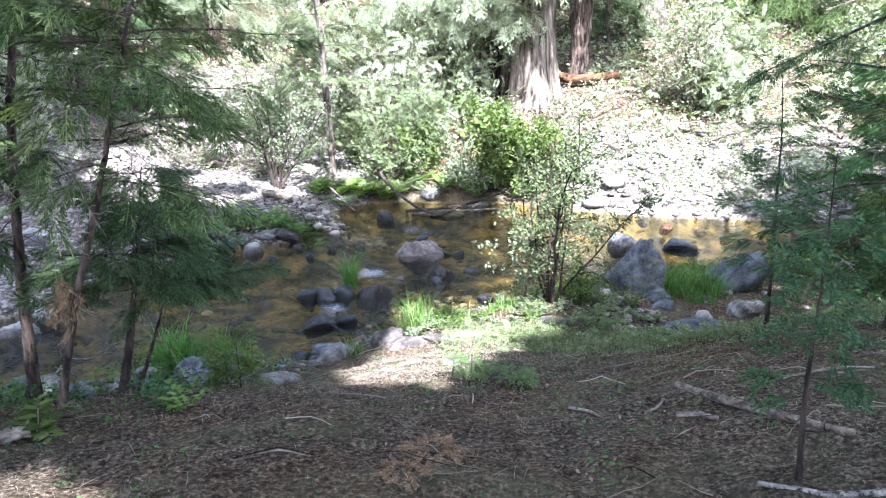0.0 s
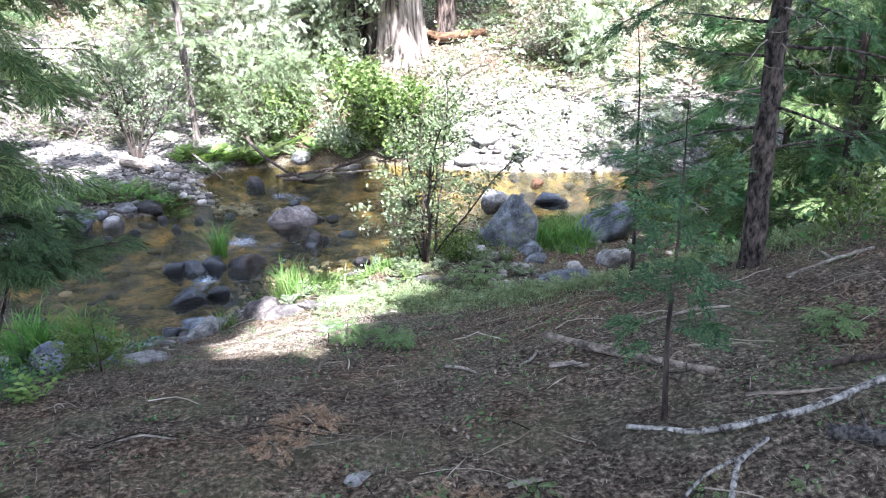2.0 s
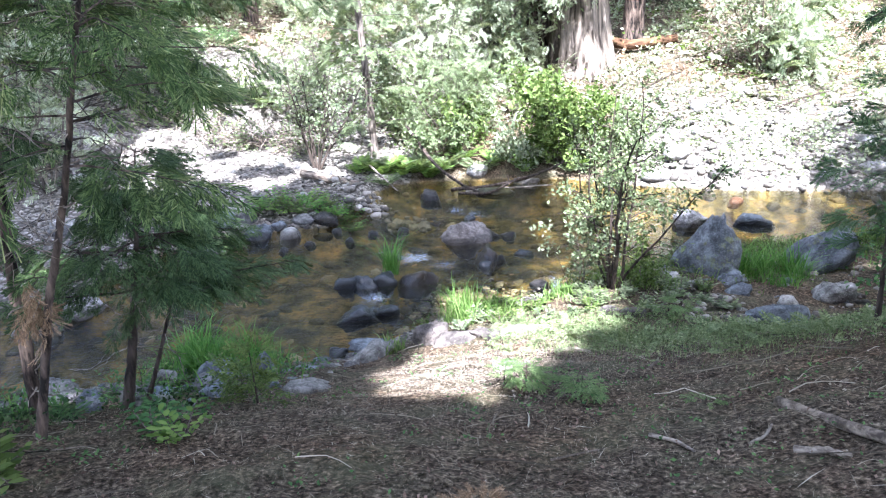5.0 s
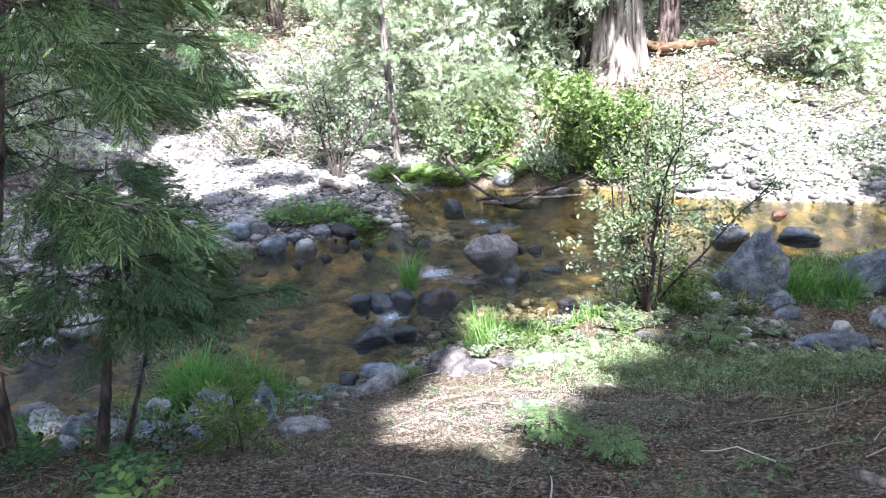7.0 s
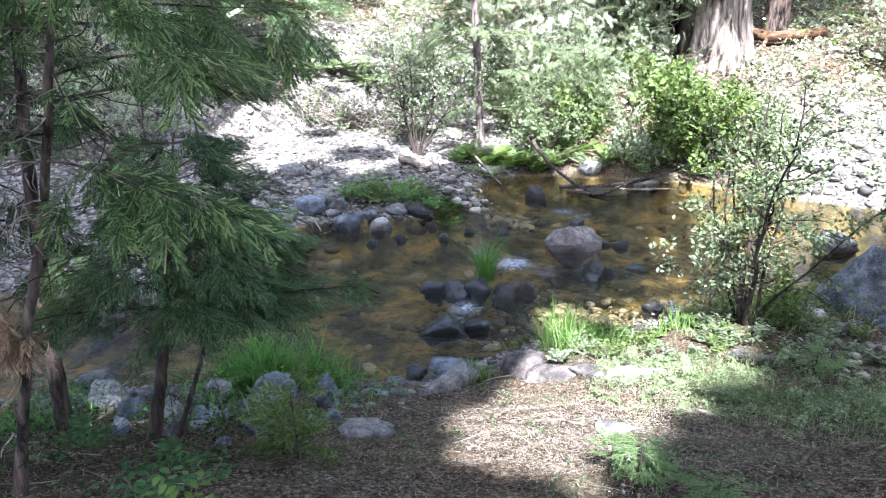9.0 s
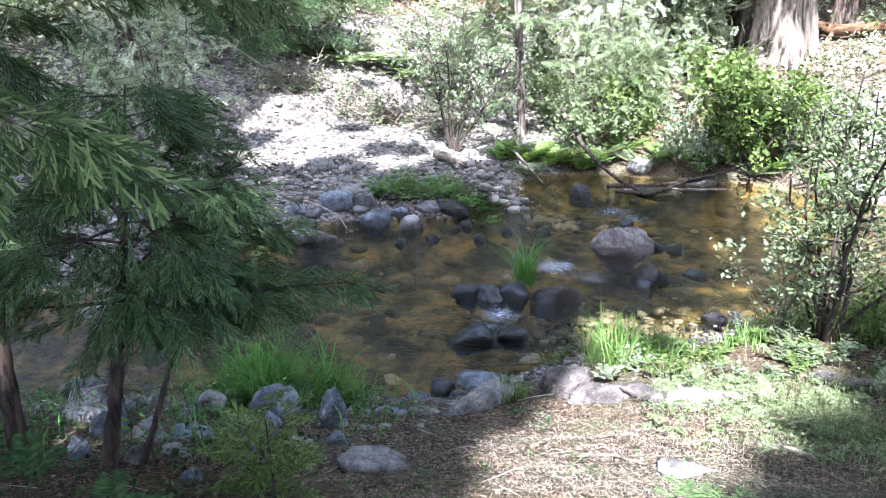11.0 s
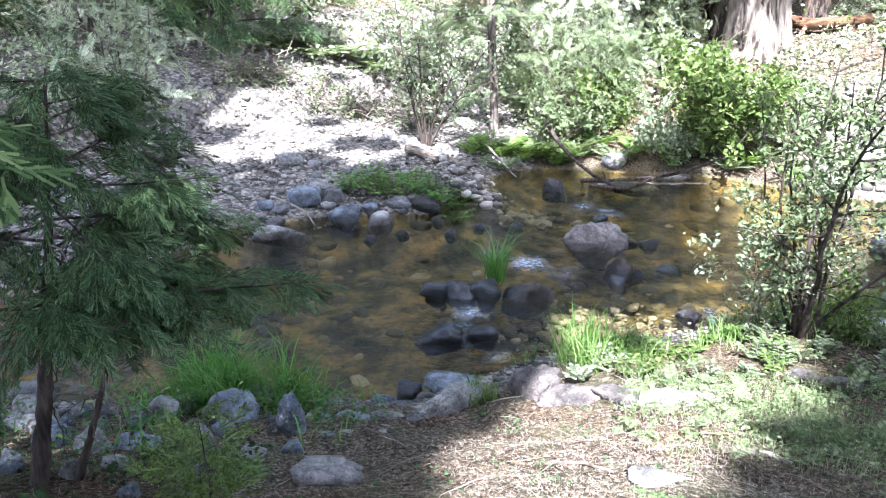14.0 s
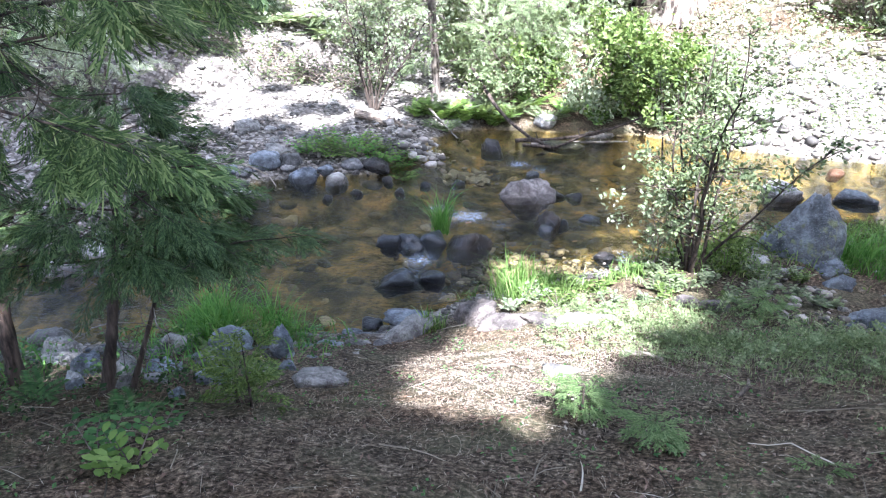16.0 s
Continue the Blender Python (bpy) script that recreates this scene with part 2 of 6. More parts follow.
def ground_material():
    m, n, l, p = material("forest_ground")
    tc = n.new("ShaderNodeTexCoord")
    c = tc.outputs["Object"]
    at = n.new("ShaderNodeAttribute")
    at.attribute_name = "gravel"
    bed = n.new("ShaderNodeAttribute")
    bed.attribute_name = "bed"
    big, mid, fine = noise_tex(n, l, c, 0.9, 4), noise_tex(n, l, c, 9, 5, 0.65), noise_tex(n, l, c, 48, 5, 0.75)
    duff = ramp(n, ((0.39, (0.014, 0.011, 0.008)), (0.5, (0.062, 0.051, 0.037)), (0.60, (0.155, 0.130, 0.096)), (0.70, (0.34, 0.295, 0.225))))
    l.new(fine.outputs[0], duff.inputs[0])
    tone = ramp(n, ((0.35, (0.55, 0.51, 0.47)), (0.65, (1.2, 1.16, 1.1))))
    l.new(mid.outputs[0], tone.inputs[0])
    d = mix(n, l, 1.0, duff.outputs[0], tone.outputs[0], "MULTIPLY")
    red = ramp(n, ((0.42, (0, 0, 0)), (0.62, (0.6, 0.6, 0.6))))
    l.new(big.outputs[0], red.inputs[0])
    d = mix(n, l, red.outputs[0], d, mix(n, l, 1.0, d, (1.15, 0.88, 0.74), "MULTIPLY"))
    sward = ramp(n, ((0.48, (0, 0, 0)), (0.64, (0.4, 0.4, 0.4))))
    l.new(noise_tex(n, l, c, 1.9, 6, 0.75).outputs[0], sward.inputs[0])
    d = mix(n, l, sward.outputs[0], d, (0.085, 0.092, 0.050))
    v = n.new("ShaderNodeTexVoronoi")
    v.inputs["Scale"].default_value = 26
    l.new(c, v.inputs["Vector"])
    g = ramp(n, ((0.0, (0.05, 0.045, 0.038)), (0.5, (0.125, 0.110, 0.093)), (1.0, (0.27, 0.245, 0.215))))
    sep = n.new("ShaderNodeSeparateColor")
    l.new(v.outputs["Color"], sep.inputs[0])
    l.new(sep.outputs[0], g.inputs[0])
    gd = ramp(n, ((0.0, (1, 1, 1)), (0.6, (0.9, 0.9, 0.9)), (0.9, (0.35, 0.33, 0.3))))
    l.new(v.outputs["Distance"], gd.inputs[0])
    gravel = mix(n, l, 1.0, g.outputs[0], gd.outputs[0], "MULTIPLY")
    b = ramp(n, ((0.38, (0.016, 0.014, 0.006)), (0.47, (0.070, 0.058, 0.025)), (0.56, (0.18, 0.135, 0.055)), (0.68, (0.33, 0.205, 0.065))))
    l.new(noise_tex(n, l, c, 2.6, 6, 0.68).outputs[0], b.inputs[0])
    bd = mix(n, l, 0.7, b.outputs[0], gd.outputs[0], "MULTIPLY")
    soft = n.new("ShaderNodeMath")
    soft.operation = "MULTIPLY_ADD"
    l.new(mid.outputs[0], soft.inputs[0])
    soft.inputs[1].default_value = 0.9
    sub = n.new("ShaderNodeMath")
    sub.operation = "ADD"
    sub.inputs[1].default_value = -0.45
    l.new(at.outputs["Fac"], sub.inputs[0])
    l.new(sub.outputs[0], soft.inputs[2])
    edge = ramp(n, ((0.38, (0, 0, 0)), (0.6, (1, 1, 1))))
    l.new(soft.outputs[0], edge.inputs[0])
    col = mix(n, l, edge.outputs[0], d, gravel)
    col = mix(n, l, bed.outputs["Fac"], col, bd)
    l.new(col, p.inputs["Base Color"])
    p.inputs["Roughness"].default_value = 0.95
    p.inputs["Specular IOR Level"].default_value = 0.05
    h = mix(n, l, 0.5, mid.outputs[0], fine.outputs[0])
    bump(n, l, h, 0.9, 0.03, p)
    return m


def water_material():
    """Clear brown creek water: a tinted see-through body with a rippled gloss."""
    m, n, l, p = material("creek_water")
    n.remove(p)
    tc = n.new("ShaderNodeTexCoord")
    a = noise_tex(n, l, tc.outputs["Object"], 7, 3, 0.55, (0.75, 1.5, 1))
    b = noise_tex(n, l, tc.outputs["Object"], 26, 2, 0.5, (0.8, 1.4, 1))
    at = n.new("ShaderNodeAttribute")
    at.attribute_name = "rapid"
    h = mix(n, l, 0.55, a.outputs[0], b.outputs[0])
    bp = n.new("ShaderNodeBump")
    l.new(h, bp.inputs["Height"])
    st = n.new("ShaderNodeMath")
    st.operation = "MULTIPLY_ADD"
    l.new(at.outputs["Fac"], st.inputs[0])
    st.inputs[1].default_value, st.inputs[2].default_value = 0.7, 0.50
    l.new(st.outputs[0], bp.inputs["Strength"])
    bp.inputs["Distance"].default_value = 0.075
    clear = n.new("ShaderNodeBsdfTransparent")
    clear.inputs[0].default_value = (0.82, 0.79, 0.60, 1)
    gloss = n.new("ShaderNodeBsdfGlossy")
    gloss.inputs["Color"].default_value = (0.82, 0.84, 0.86, 1)
    gloss.inputs["Roughness"].default_value = 0.06
    l.new(bp.outputs[0], gloss.inputs["Normal"])
    fr = n.new("ShaderNodeFresnel")
    fr.inputs[0].default_value = 1.33
    l.new(bp.outputs[0], fr.inputs["Normal"])
    ms = n.new("ShaderNodeMixShader")
    l.new(fr.outputs[0], ms.inputs[0])
    l.new(clear.outputs[0], ms.inputs[1])
    l.new(gloss.outputs[0], ms.inputs[2])
    foam = n.new("ShaderNodeBsdfDiffuse")
    foam.inputs[0].default_value = (0.72, 0.80, 0.88, 1)
    fn = noise_tex(n, l, tc.outputs["Object"], 34, 6, 0.8, (0.8, 1.3, 1))
    mul = n.new("ShaderNodeMath")
    mul.operation = "MULTIPLY"
    l.new(fn.outputs[0], mul.inputs[0])
    l.new(at.outputs["Fac"], mul.inputs[1])
    fo = ramp(n, ((0.46, (0, 0, 0)), (0.62, (0.5, 0.5, 0.5))))
    l.new(mul.outputs[0], fo.inputs[0])
    m2 = n.new("ShaderNodeMixShader")
    l.new(fo.outputs[0], m2.inputs[0])
    l.new(ms.outputs[0], m2.inputs[1])
    l.new(foam.outputs[0], m2.inputs[2])
    l.new(m2.outputs[0], n["Material Output"].inputs[0])
    return m


GROUND, WATER = ground_material(), water_material()


# ---- mesh tools ----
class Shape:
    """Gathers tubes and leaves as arrays, then makes one mesh of them."""

    def __init__(self):
        self.v, self.q, self.n = [], [], 0

    def add(self, v, q):
        v = np.asarray(v, float).reshape(-1, 3)
        self.v.append(v)
        self.q.append(np.asarray(q, int).reshape(-1, 4) + self.n)
        self.n += len(v)

    def tube(self, pts, radii, sides=6):
        pts, radii = np.asarray(pts, float), np.asarray(radii, float)
        tan = np.gradient(pts, axis=0)
        tan /= np.linalg.norm(tan, axis=1)[:, None] + 1e-9
        ref = np.array((0.31, 0.17, 0.93)) if abs(tan[0] @ (0.31, 0.17, 0.93)) < 0.9 else np.array((1.0, 0.1, 0))
        a = np.cross(tan, ref)
        a /= np.linalg.norm(a, axis=1)[:, None] + 1e-9
        b = np.cross(tan, a)
        w = np.arange(sides) * 2 * np.pi / sides
        ring = pts[:, None] + radii[:, None, None] * (a[:, None] * np.cos(w)[None, :, None] + b[:, None] * np.sin(w)[None, :, None])
        k = len(pts)
        i, j = np.meshgrid(np.arange(k - 1), np.arange(sides), indexing="ij")
        j2 = (j + 1) % sides
        q = np.stack((i * sides + j, i * sides + j2, (i + 1) * sides + j2, (i + 1) * sides + j), -1).reshape(-1, 4)
        self.add(ring.reshape(-1, 3), q)

    def copies(self, tv, tq, at, fx, fy, fz, size):
        """Copies of a small form at many places, each with its own axes and size."""
        at, fx, fy, fz, size = (np.asarray(o, float) for o in (at, fx, fy, fz, size))
        if not len(at):
            return
        v = at[:, None] + size[:, None, None] * (tv[None, :, :1] * fx[:, None] + tv[None, :, 1:2] * fy[:, None] + tv[None, :, 2:] * fz[:, None])
        q = tq[None] + (np.arange(len(at)) * len(tv))[:, None, None]
        self.add(v.reshape(-1, 3), q.reshape(-1, 4))

    def mesh(self, name, mat, smooth=False):
        v, q = np.concatenate(self.v), np.concatenate(self.q)
        me = bpy.data.meshes.new(name)
        me.vertices.add(len(v))
        me.vertices.foreach_set("co", v.astype(np.float32).ravel())
        me.loops.add(len(q) * 4)
        me.loops.foreach_set("vertex_index", q.astype(np.int32).ravel())
        me.polygons.add(len(q))
        me.polygons.foreach_set("loop_start", np.arange(0, len(q) * 4, 4, dtype=np.int32))
        me.polygons.foreach_set("use_smooth", np.full(len(q), smooth))
        me.update(calc_edges=True)
        me.materials.append(mat)
        return me


def part(name, shape, mat, parent, label="", smooth=True):
    ob = new(name, shape.mesh(name, mat, smooth))
    ob.parent = parent
    return tagged(ob, label) if label else ob


def thing(name, x, y, z, label, category, group="", kind=""):
    ob = new(name)
    ob.location = (x, y, z)
    ob.empty_display_size = 0.1
    return tagged(ob, label, category, group, kind)


def axes(fwd, rng, flat=0.0):
    """Axes along fwd: fx forwards, fy sideways, fz the face; flat 1 keeps the faces level."""
    fwd = fwd / (np.linalg.norm(fwd, axis=1)[:, None] + 1e-9)
    up = rng.normal(size=fwd.shape) * (1 - flat) + np.array((0, 0, 1.0)) * flat
    side = np.cross(up, fwd)
    side /= np.linalg.norm(side, axis=1)[:, None] + 1e-9
    return fwd, side, np.cross(fwd, side)


def strips(rows):
    """A small form out of thin leaflets: rows of start, direction, length, width in the plane, z sag."""
    v, q = [], []
    for x, y, ang, ln, wd in rows:
        c, s = math.cos(ang), math.sin(ang)
        k = len(v)
        for u, w in ((0, 0), (0.45, 0.5), (1, 0), (0.45, -0.5)):
            dx, dy = u * ln * c - w * wd * s, u * ln * s + w * wd * c
            v.append((x + dx, y + dy, -0.28 * (x + dx) ** 2 - 0.35 * (y + dy) ** 2))
        q.append((k, k + 1, k + 2, k + 3))
    return np.array(v), np.array(q)


def cedar_spray(width=0.024):
    """A flat fan of forked, finger-like shoots."""
    r = random.Random(9)
    rows = [(0, 0, 0.03, 0.6, width), (0.55, 0.01, -0.06, 0.5, width * 1.1)]
    u, s = 0.05, 1
    while u < 0.9:
        ln, an = 0.50 * (1 - 0.55 * u) * r.uniform(0.7, 1.15), s * r.uniform(0.55, 0.95)
        rows.append((u, 0, an, ln, width))
        for k in (0.28, 0.5, 0.72):
            x, y = u + k * ln * math.cos(an), k * ln * math.sin(an)
            rows.append((x, y, an - s * r.uniform(0.45, 0.8), ln * r.uniform(0.26, 0.42), width))
            rows.append((x, y, an + s * r.uniform(0.4, 0.7), ln * r.uniform(0.2, 0.34), width * 0.9))
        u += r.uniform(0.09, 0.14)
        s = -s
    return strips(rows)


def plume():
    """A cedar spray: a drooping plume of long narrow fingers that point forwards."""
    r = random.Random(12)
    rows = [(0, 0, 0.0, 1.05)]
    for i in range(9):
        u, s = 0.04 + 0.095 * i, 1 if i % 2 else -1
        an, ln = s * r.uniform(0.42, 0.72), 0.52 * (1 - 0.5 * u) * r.uniform(0.75, 1.15)
        rows.append((u, 0, an, ln))
        for k in (0.25, 0.45, 0.68):
            x, y = u + k * ln * math.cos(an), k * ln * math.sin(an)
            rows.append((x, y, an - s * r.uniform(0.3, 0.55), ln * r.uniform(0.34, 0.5)))
            rows.append((x, y, an + s * r.uniform(0.22, 0.45), ln * r.uniform(0.26, 0.42)))
    v, q = [], []
    for x, y, an, ln in rows:
        c, s, k = math.cos(an), math.sin(an), len(v)
        for a, w in ((0, -0.008), (0, 0.008), (1, 0.010), (1, -0.010)):
            px, py = x + a * ln * c - w * s, y + a * ln * s + w * c
            v.append((px, py, -0.30 * px * px - 0.4 * py * py))
        q.append((k, k + 1, k + 2, k + 3))
    return np.array(v), np.array(q)


def needle_twig():
    rows = []
    for i in range(10):
        u = i * 0.09
        for s in (-1, 1):
            rows.append((u, 0, s * (0.8 + 0.1 * (i % 2)), 0.30 * (1 - u * 0.45), 0.05))
    rows.append((0, 0, 0, 1.05, 0.035))
    return strips(rows)


def fern_frond():
    rows = []
    for i in range(15):
        u = 0.1 + i * 0.06
        ln = 0.34 * math.sin(math.pi * (0.16 + 0.8 * (1 - u))) ** 0.8
        for s in (-1, 1):
            rows.append((u, 0, s * 1.15, ln, 0.06))
    rows.append((0, 0, 0, 1.0, 0.018))
    v, q = strips(rows)
    v[:, 2] = -0.35 * v[:, 0] ** 2 - 0.1 * v[:, 1] ** 2
    return v, q


LEAF = (np.array(((0, 0, 0), (0.45, 0.3, 0.05), (1, 0, -0.08), (0.45, -0.3, 0.05))), np.array(((0, 1, 2, 3),)))
OVAL = (np.array(((0, 0, 0), (0.25, 0.22, 0.04), (0.65, 0.25, 0.02), (1, 0, -0.1), (0.65, -0.25, 0.02), (0.25, -0.22, 0.04))), np.array(((0, 1, 2, 5), (2, 3, 4, 5))))
SPRAY, TWIG, FROND = cedar_spray(), needle_twig(), fern_frond()
FAN, LOBED = plume(), cedar_spray(0.055)
BLADE = (np.array(((0, -0.016, 0), (0, 0.016, 0), (0.14, 0.016, 0.42), (0.14, -0.016, 0.42), (0.42, 0.011, 0.74), (0.42, -0.011, 0.74), (0.80, 0.002, 0.86), (0.80, -0.002, 0.86))),
         np.array(((0, 1, 2, 3), (3, 2, 4, 5), (5, 4, 6, 7))))


# ---- lie of the land ----
NEAR = [(-300, -90), (-40, -8), (-8, 3.2), (-5, 4.9), (-3, 5.75), (-2, 6.05), (-1.2, 6.15), (-0.6, 6.85), (0.1, 7.3), (1.0, 7.9), (1.9, 8.4), (2.7, 8.85), (3.6, 9.1), (5, 9.2), (8, 9.3), (40, 12), (300, 60)]
FAR = [(-300, -75), (-40, -3.0), (-10, 5.6), (-6, 6.6), (-4.1, 7.2), (-3.6, 8.9), (-2.9, 9.45), (-1.95, 9.75), (-1.8, 10.6), (-1.4, 11.7), (-0.9, 11.9), (1.0, 11.9), (1.9, 11.45), (3, 11.1), (4, 10.95), (6, 10.8), (9, 11), (40, 14), (300, 70)]
def edge_distance(x, y, line):
    best = np.full(x.shape, 1e9)
    for (ax, ay), (bx, by) in zip(line, line[1:]):
        ux, uy = bx - ax, by - ay
        s = np.clip(((x - ax) * ux + (y - ay) * uy) / (ux * ux + uy * uy), 0, 1)
        best = np.minimum(best, np.hypot(x - ax - s * ux, y - ay - s * uy))
    return best * np.sign(y - np.interp(x, [p[0] for p in line], [p[1] for p in line]))
def height(x, y):
    x = np.asarray(x, float); y = np.asarray(y, float)
    dn = -edge_distance(x, y, NEAR)
    df = edge_distance(x, y, FAR)
    base = np.interp(y, [-60, -8, 0, 1.5, 2.1, 2.5, 3.3, 4, 4.75, 5.2, 5.8, 7, 8.5], [6, 1.8, 1.5, 1.49, 1.45, 1.38, 1.19, .97, .72, .58, .44, .3, .22])
    base = base + np.clip(0.2 * (x - 0.9), 0, 1.2) * np.clip((6.3 - y) / 1.6, 0, 1) + np.clip((x - 4) * .12, 0, 6) * np.clip((8.5 - y) / 2, 0, 1)
    base = base - 0.16 * np.clip((x - 1) / 1.2, 0, 1) * np.clip((y - 5) / 1.2, 0, 1)
    shore = np.interp(dn, [0, .12, .4, 1, 2, 3, 6, 300], [0, .08, .19, .37, .84, 1.36, 2.7, 60])
    k = 0.08
    near = -k * np.log(np.exp(-np.clip(base, -2, 50) / k) + np.exp(-np.clip(shore, -2, 50) / k))
    near = np.where((base > 2) | (shore > 4), np.minimum(base, shore), near)
    right = np.interp(df, [0, .25, 1, 2.5, 4, 6, 10, 16, 30, 80, 300], [0, .10, .33, .72, 1.1, 1.5, 2.3, 4, 10, 34, 70])
    left = np.interp(df, [0, .3, 2.4, 3.0, 3.3, 5, 10, 16, 30, 80, 300], [0, .1, .3, .40, .80, 1.15, 2.3, 4, 10, 34, 70])
    w = np.clip((x + 1.9) / 1.2, 0, 1)
    far = left * (1 - w) + right * w
    bed = -np.minimum(.34, .07 + .42 * np.minimum(-dn, -df)) 
    return np.where(dn > 0, near, np.where(df > 0, far, bed))


def ground_z(x, y):
    return float(height(np.array([x]), np.array([y]))[0])


def graded(lo, a, b, hi, step):
    """Coordinates that lie close between a and b and wider apart towards lo and hi."""
    inner = list(np.arange(a, b, step))
    out, s = [b], step
    while out[-1] < hi:
        s *= 1.13
        out.append(out[-1] + s)
    left, s = [a - step], step
    while left[-1] > lo:
        s *= 1.13
        left.append(left[-1] - s)
    return np.array(left[::-1] + inner + out)


def grain(x, y, scale, amp, seed):
    """Cheap smooth relief out of a few crossing waves."""
    r = np.random.RandomState(seed)
    z = np.zeros_like(x)
    for k in range(9):
        a, f, p = r.uniform(0, 6.283), scale * r.uniform(0.6, 1.9), r.uniform(0, 6.283)
        z += np.sin((x * math.cos(a) + y * math.sin(a)) * f + p + 1.3 * np.sin((x * math.sin(a) - y * math.cos(a)) * f * 0.7 + k)) / (1 + k * 0.25)
    return z * amp / 3


def rough_floor(x, y):
    return grain(x, y, 2.2, 0.03, 3) + grain(x, y, 11, 0.016, 5) + grain(x, y, 27, 0.012, 9)


xs, ys = graded(-300, -6, 6.5, 300, 0.055), graded(-120, 1.2, 15, 320, 0.055)
gx, gy = np.meshgrid(xs, ys, indexing="xy")
gz = height(gx, gy)
near_d, far_d = -edge_distance(gx, gy, NEAR), edge_distance(gx, gy, FAR)
dry = (near_d > 0) | (far_d > 0)
gz = gz + np.where(dry, rough_floor(gx, gy), grain(gx, gy, 5, 0.02, 7)) * np.clip(np.minimum(np.abs(near_d), np.abs(far_d)) * 4, 0, 1)
land = Shape()
ii, jj = np.meshgrid(np.arange(len(ys) - 1), np.arange(len(xs) - 1), indexing="ij")
w_ = len(xs)
land.add(np.stack((gx, gy, gz), -1), np.stack((ii * w_ + jj, ii * w_ + jj + 1, (ii + 1) * w_ + jj + 1, (ii + 1) * w_ + jj), -1))
me = land.mesh("ground", GROUND, True)
gravel_here = np.where(far_d > 0, np.where(gx < -1.2, np.interp(far_d, [0, 2.5, 3.0, 3.6, 4.2, 6.2, 7.5], [1, 1, .7, .7, .9, .9, .2]), np.interp(gx, [-1.2, -0.6, 1.6, 2.2], [.5, .05, .05, 1]) * np.interp(far_d, [0, 0.6, 2, 5], [1, .8, .6, .2])),
                       np.interp(near_d, [0, .25, .6], [1, .7, 0]) + np.where((gx > 1.5) & (gy > 5.9), .3, 0))
me.attributes.new("gravel", "FLOAT", "POINT").data.foreach_set("value", np.clip(gravel_here, 0, 1).astype(np.float32).ravel())
me.attributes.new("bed", "FLOAT", "POINT").data.foreach_set("value", np.clip((0.03 - gz) * 25, 0, 1).astype(np.float32).ravel())
tagged(new("ground", me), "brown forest floor of needles and soil sloping to a gravelly creek", "ground", kind="structure")

# the water's face, with rougher stretches below the rocks
wx, wy = graded(-40, -6, 6, 40, 0.12), graded(-12, 4, 13, 20, 0.12)
ax_, ay_ = np.meshgrid(wx, wy, indexing="xy")
water = Shape()
ii, jj = np.meshgrid(np.arange(len(wy) - 1), np.arange(len(wx) - 1), indexing="ij")
w_ = len(wx)
wet = np.maximum(-edge_distance(ax_, ay_, NEAR), edge_distance(ax_, ay_, FAR)) < 0.35
keep = (wet[:-1, :-1] & wet[1:, 1:]).ravel()
water.add(np.stack((ax_, ay_, 0 * ax_ + 0.0), -1), np.stack((ii * w_ + jj, ii * w_ + jj + 1, (ii + 1) * w_ + jj + 1, (ii + 1) * w_ + jj), -1).reshape(-1, 4)[keep])
me = water.mesh("creek_water", WATER, True)
rapid = np.zeros_like(ax_)
for rx, ry, rr, k in ((-0.82, 8.60, 0.42, 1.08), (-0.50, 8.4, 0.40, 0.95), (-1.08, 7.5, 0.34, 1.06), (-1.16, 8.82, 0.2, 1.1), (0.58, 7.9, 0.2, 1.1), (-0.8, 6.85, 0.3, .95), (-1.1, 7.25, 0.3, .95), (-0.2, 10.2, 0.45, .95), (-0.45, 10.4, 0.35, 1.0), (0.62, 7.75, 0.22, 1.05), (-1.5, 8.9, 0.5, .8), (-0.6, 9.6, 0.6, .75), (0.3, 8.8, 0.6, .4), (-0.9, 10.2, 0.5, .35), (-3.2, 7.8, .8, .35), (3.2, 10.0, 1.0, .5), (2.4, 10.2, .7, .5)):
    rapid = np.maximum(rapid, k * np.exp(-((ax_ - rx) ** 2 + (ay_ - ry) ** 2) / rr ** 2))
me.attributes.new("rapid", "FLOAT", "POINT").data.foreach_set("value", rapid.astype(np.float32).ravel())
tagged(new("water", me), "clear shallow brown creek water with small ripples", "water", kind="structure")


# ---- stones ----
ICO = {}


def ico(sub):
    if sub not in ICO:
        bm = bmesh.new()
        bmesh.ops.create_icosphere(bm, subdivisions=sub, radius=1)
        bm.verts.index_update()
        ICO[sub] = (np.array([v.co[:] for v in bm.verts]), np.array([[v.index for v in f.verts] + [f.verts[2].index] for f in bm.faces]))
        bm.free()
    return ICO[sub]


def rock_form(seed, sub=3, sharp=7.0, rough=0.05):
    """A worn block: soft intersection of some planes, with low bumps."""
    r = np.random.RandomState(seed)
    d, f = ico(sub)
    nrm = r.normal(size=(10, 3))
    nrm /= np.linalg.norm(nrm, axis=1)[:, None]
    reach = r.uniform(0.66, 1.05, 10)
    rad = (np.sum((np.maximum(d @ nrm.T, 0) / reach) ** sharp, axis=1) + 0.62 ** sharp) ** (-1 / sharp)
    v = d * rad[:, None]
    for k in range(9):
        a, fq = r.normal(size=3), r.uniform(2, 8)
        v = v * (1 + rough * np.sin(v @ a * fq * (1 + 0.5 * k) + k)[:, None] / (1 + 0.3 * k))
    v -= (v.max(0) + v.min(0)) / 2
    return v / (v.max(0) - v.min(0)), f


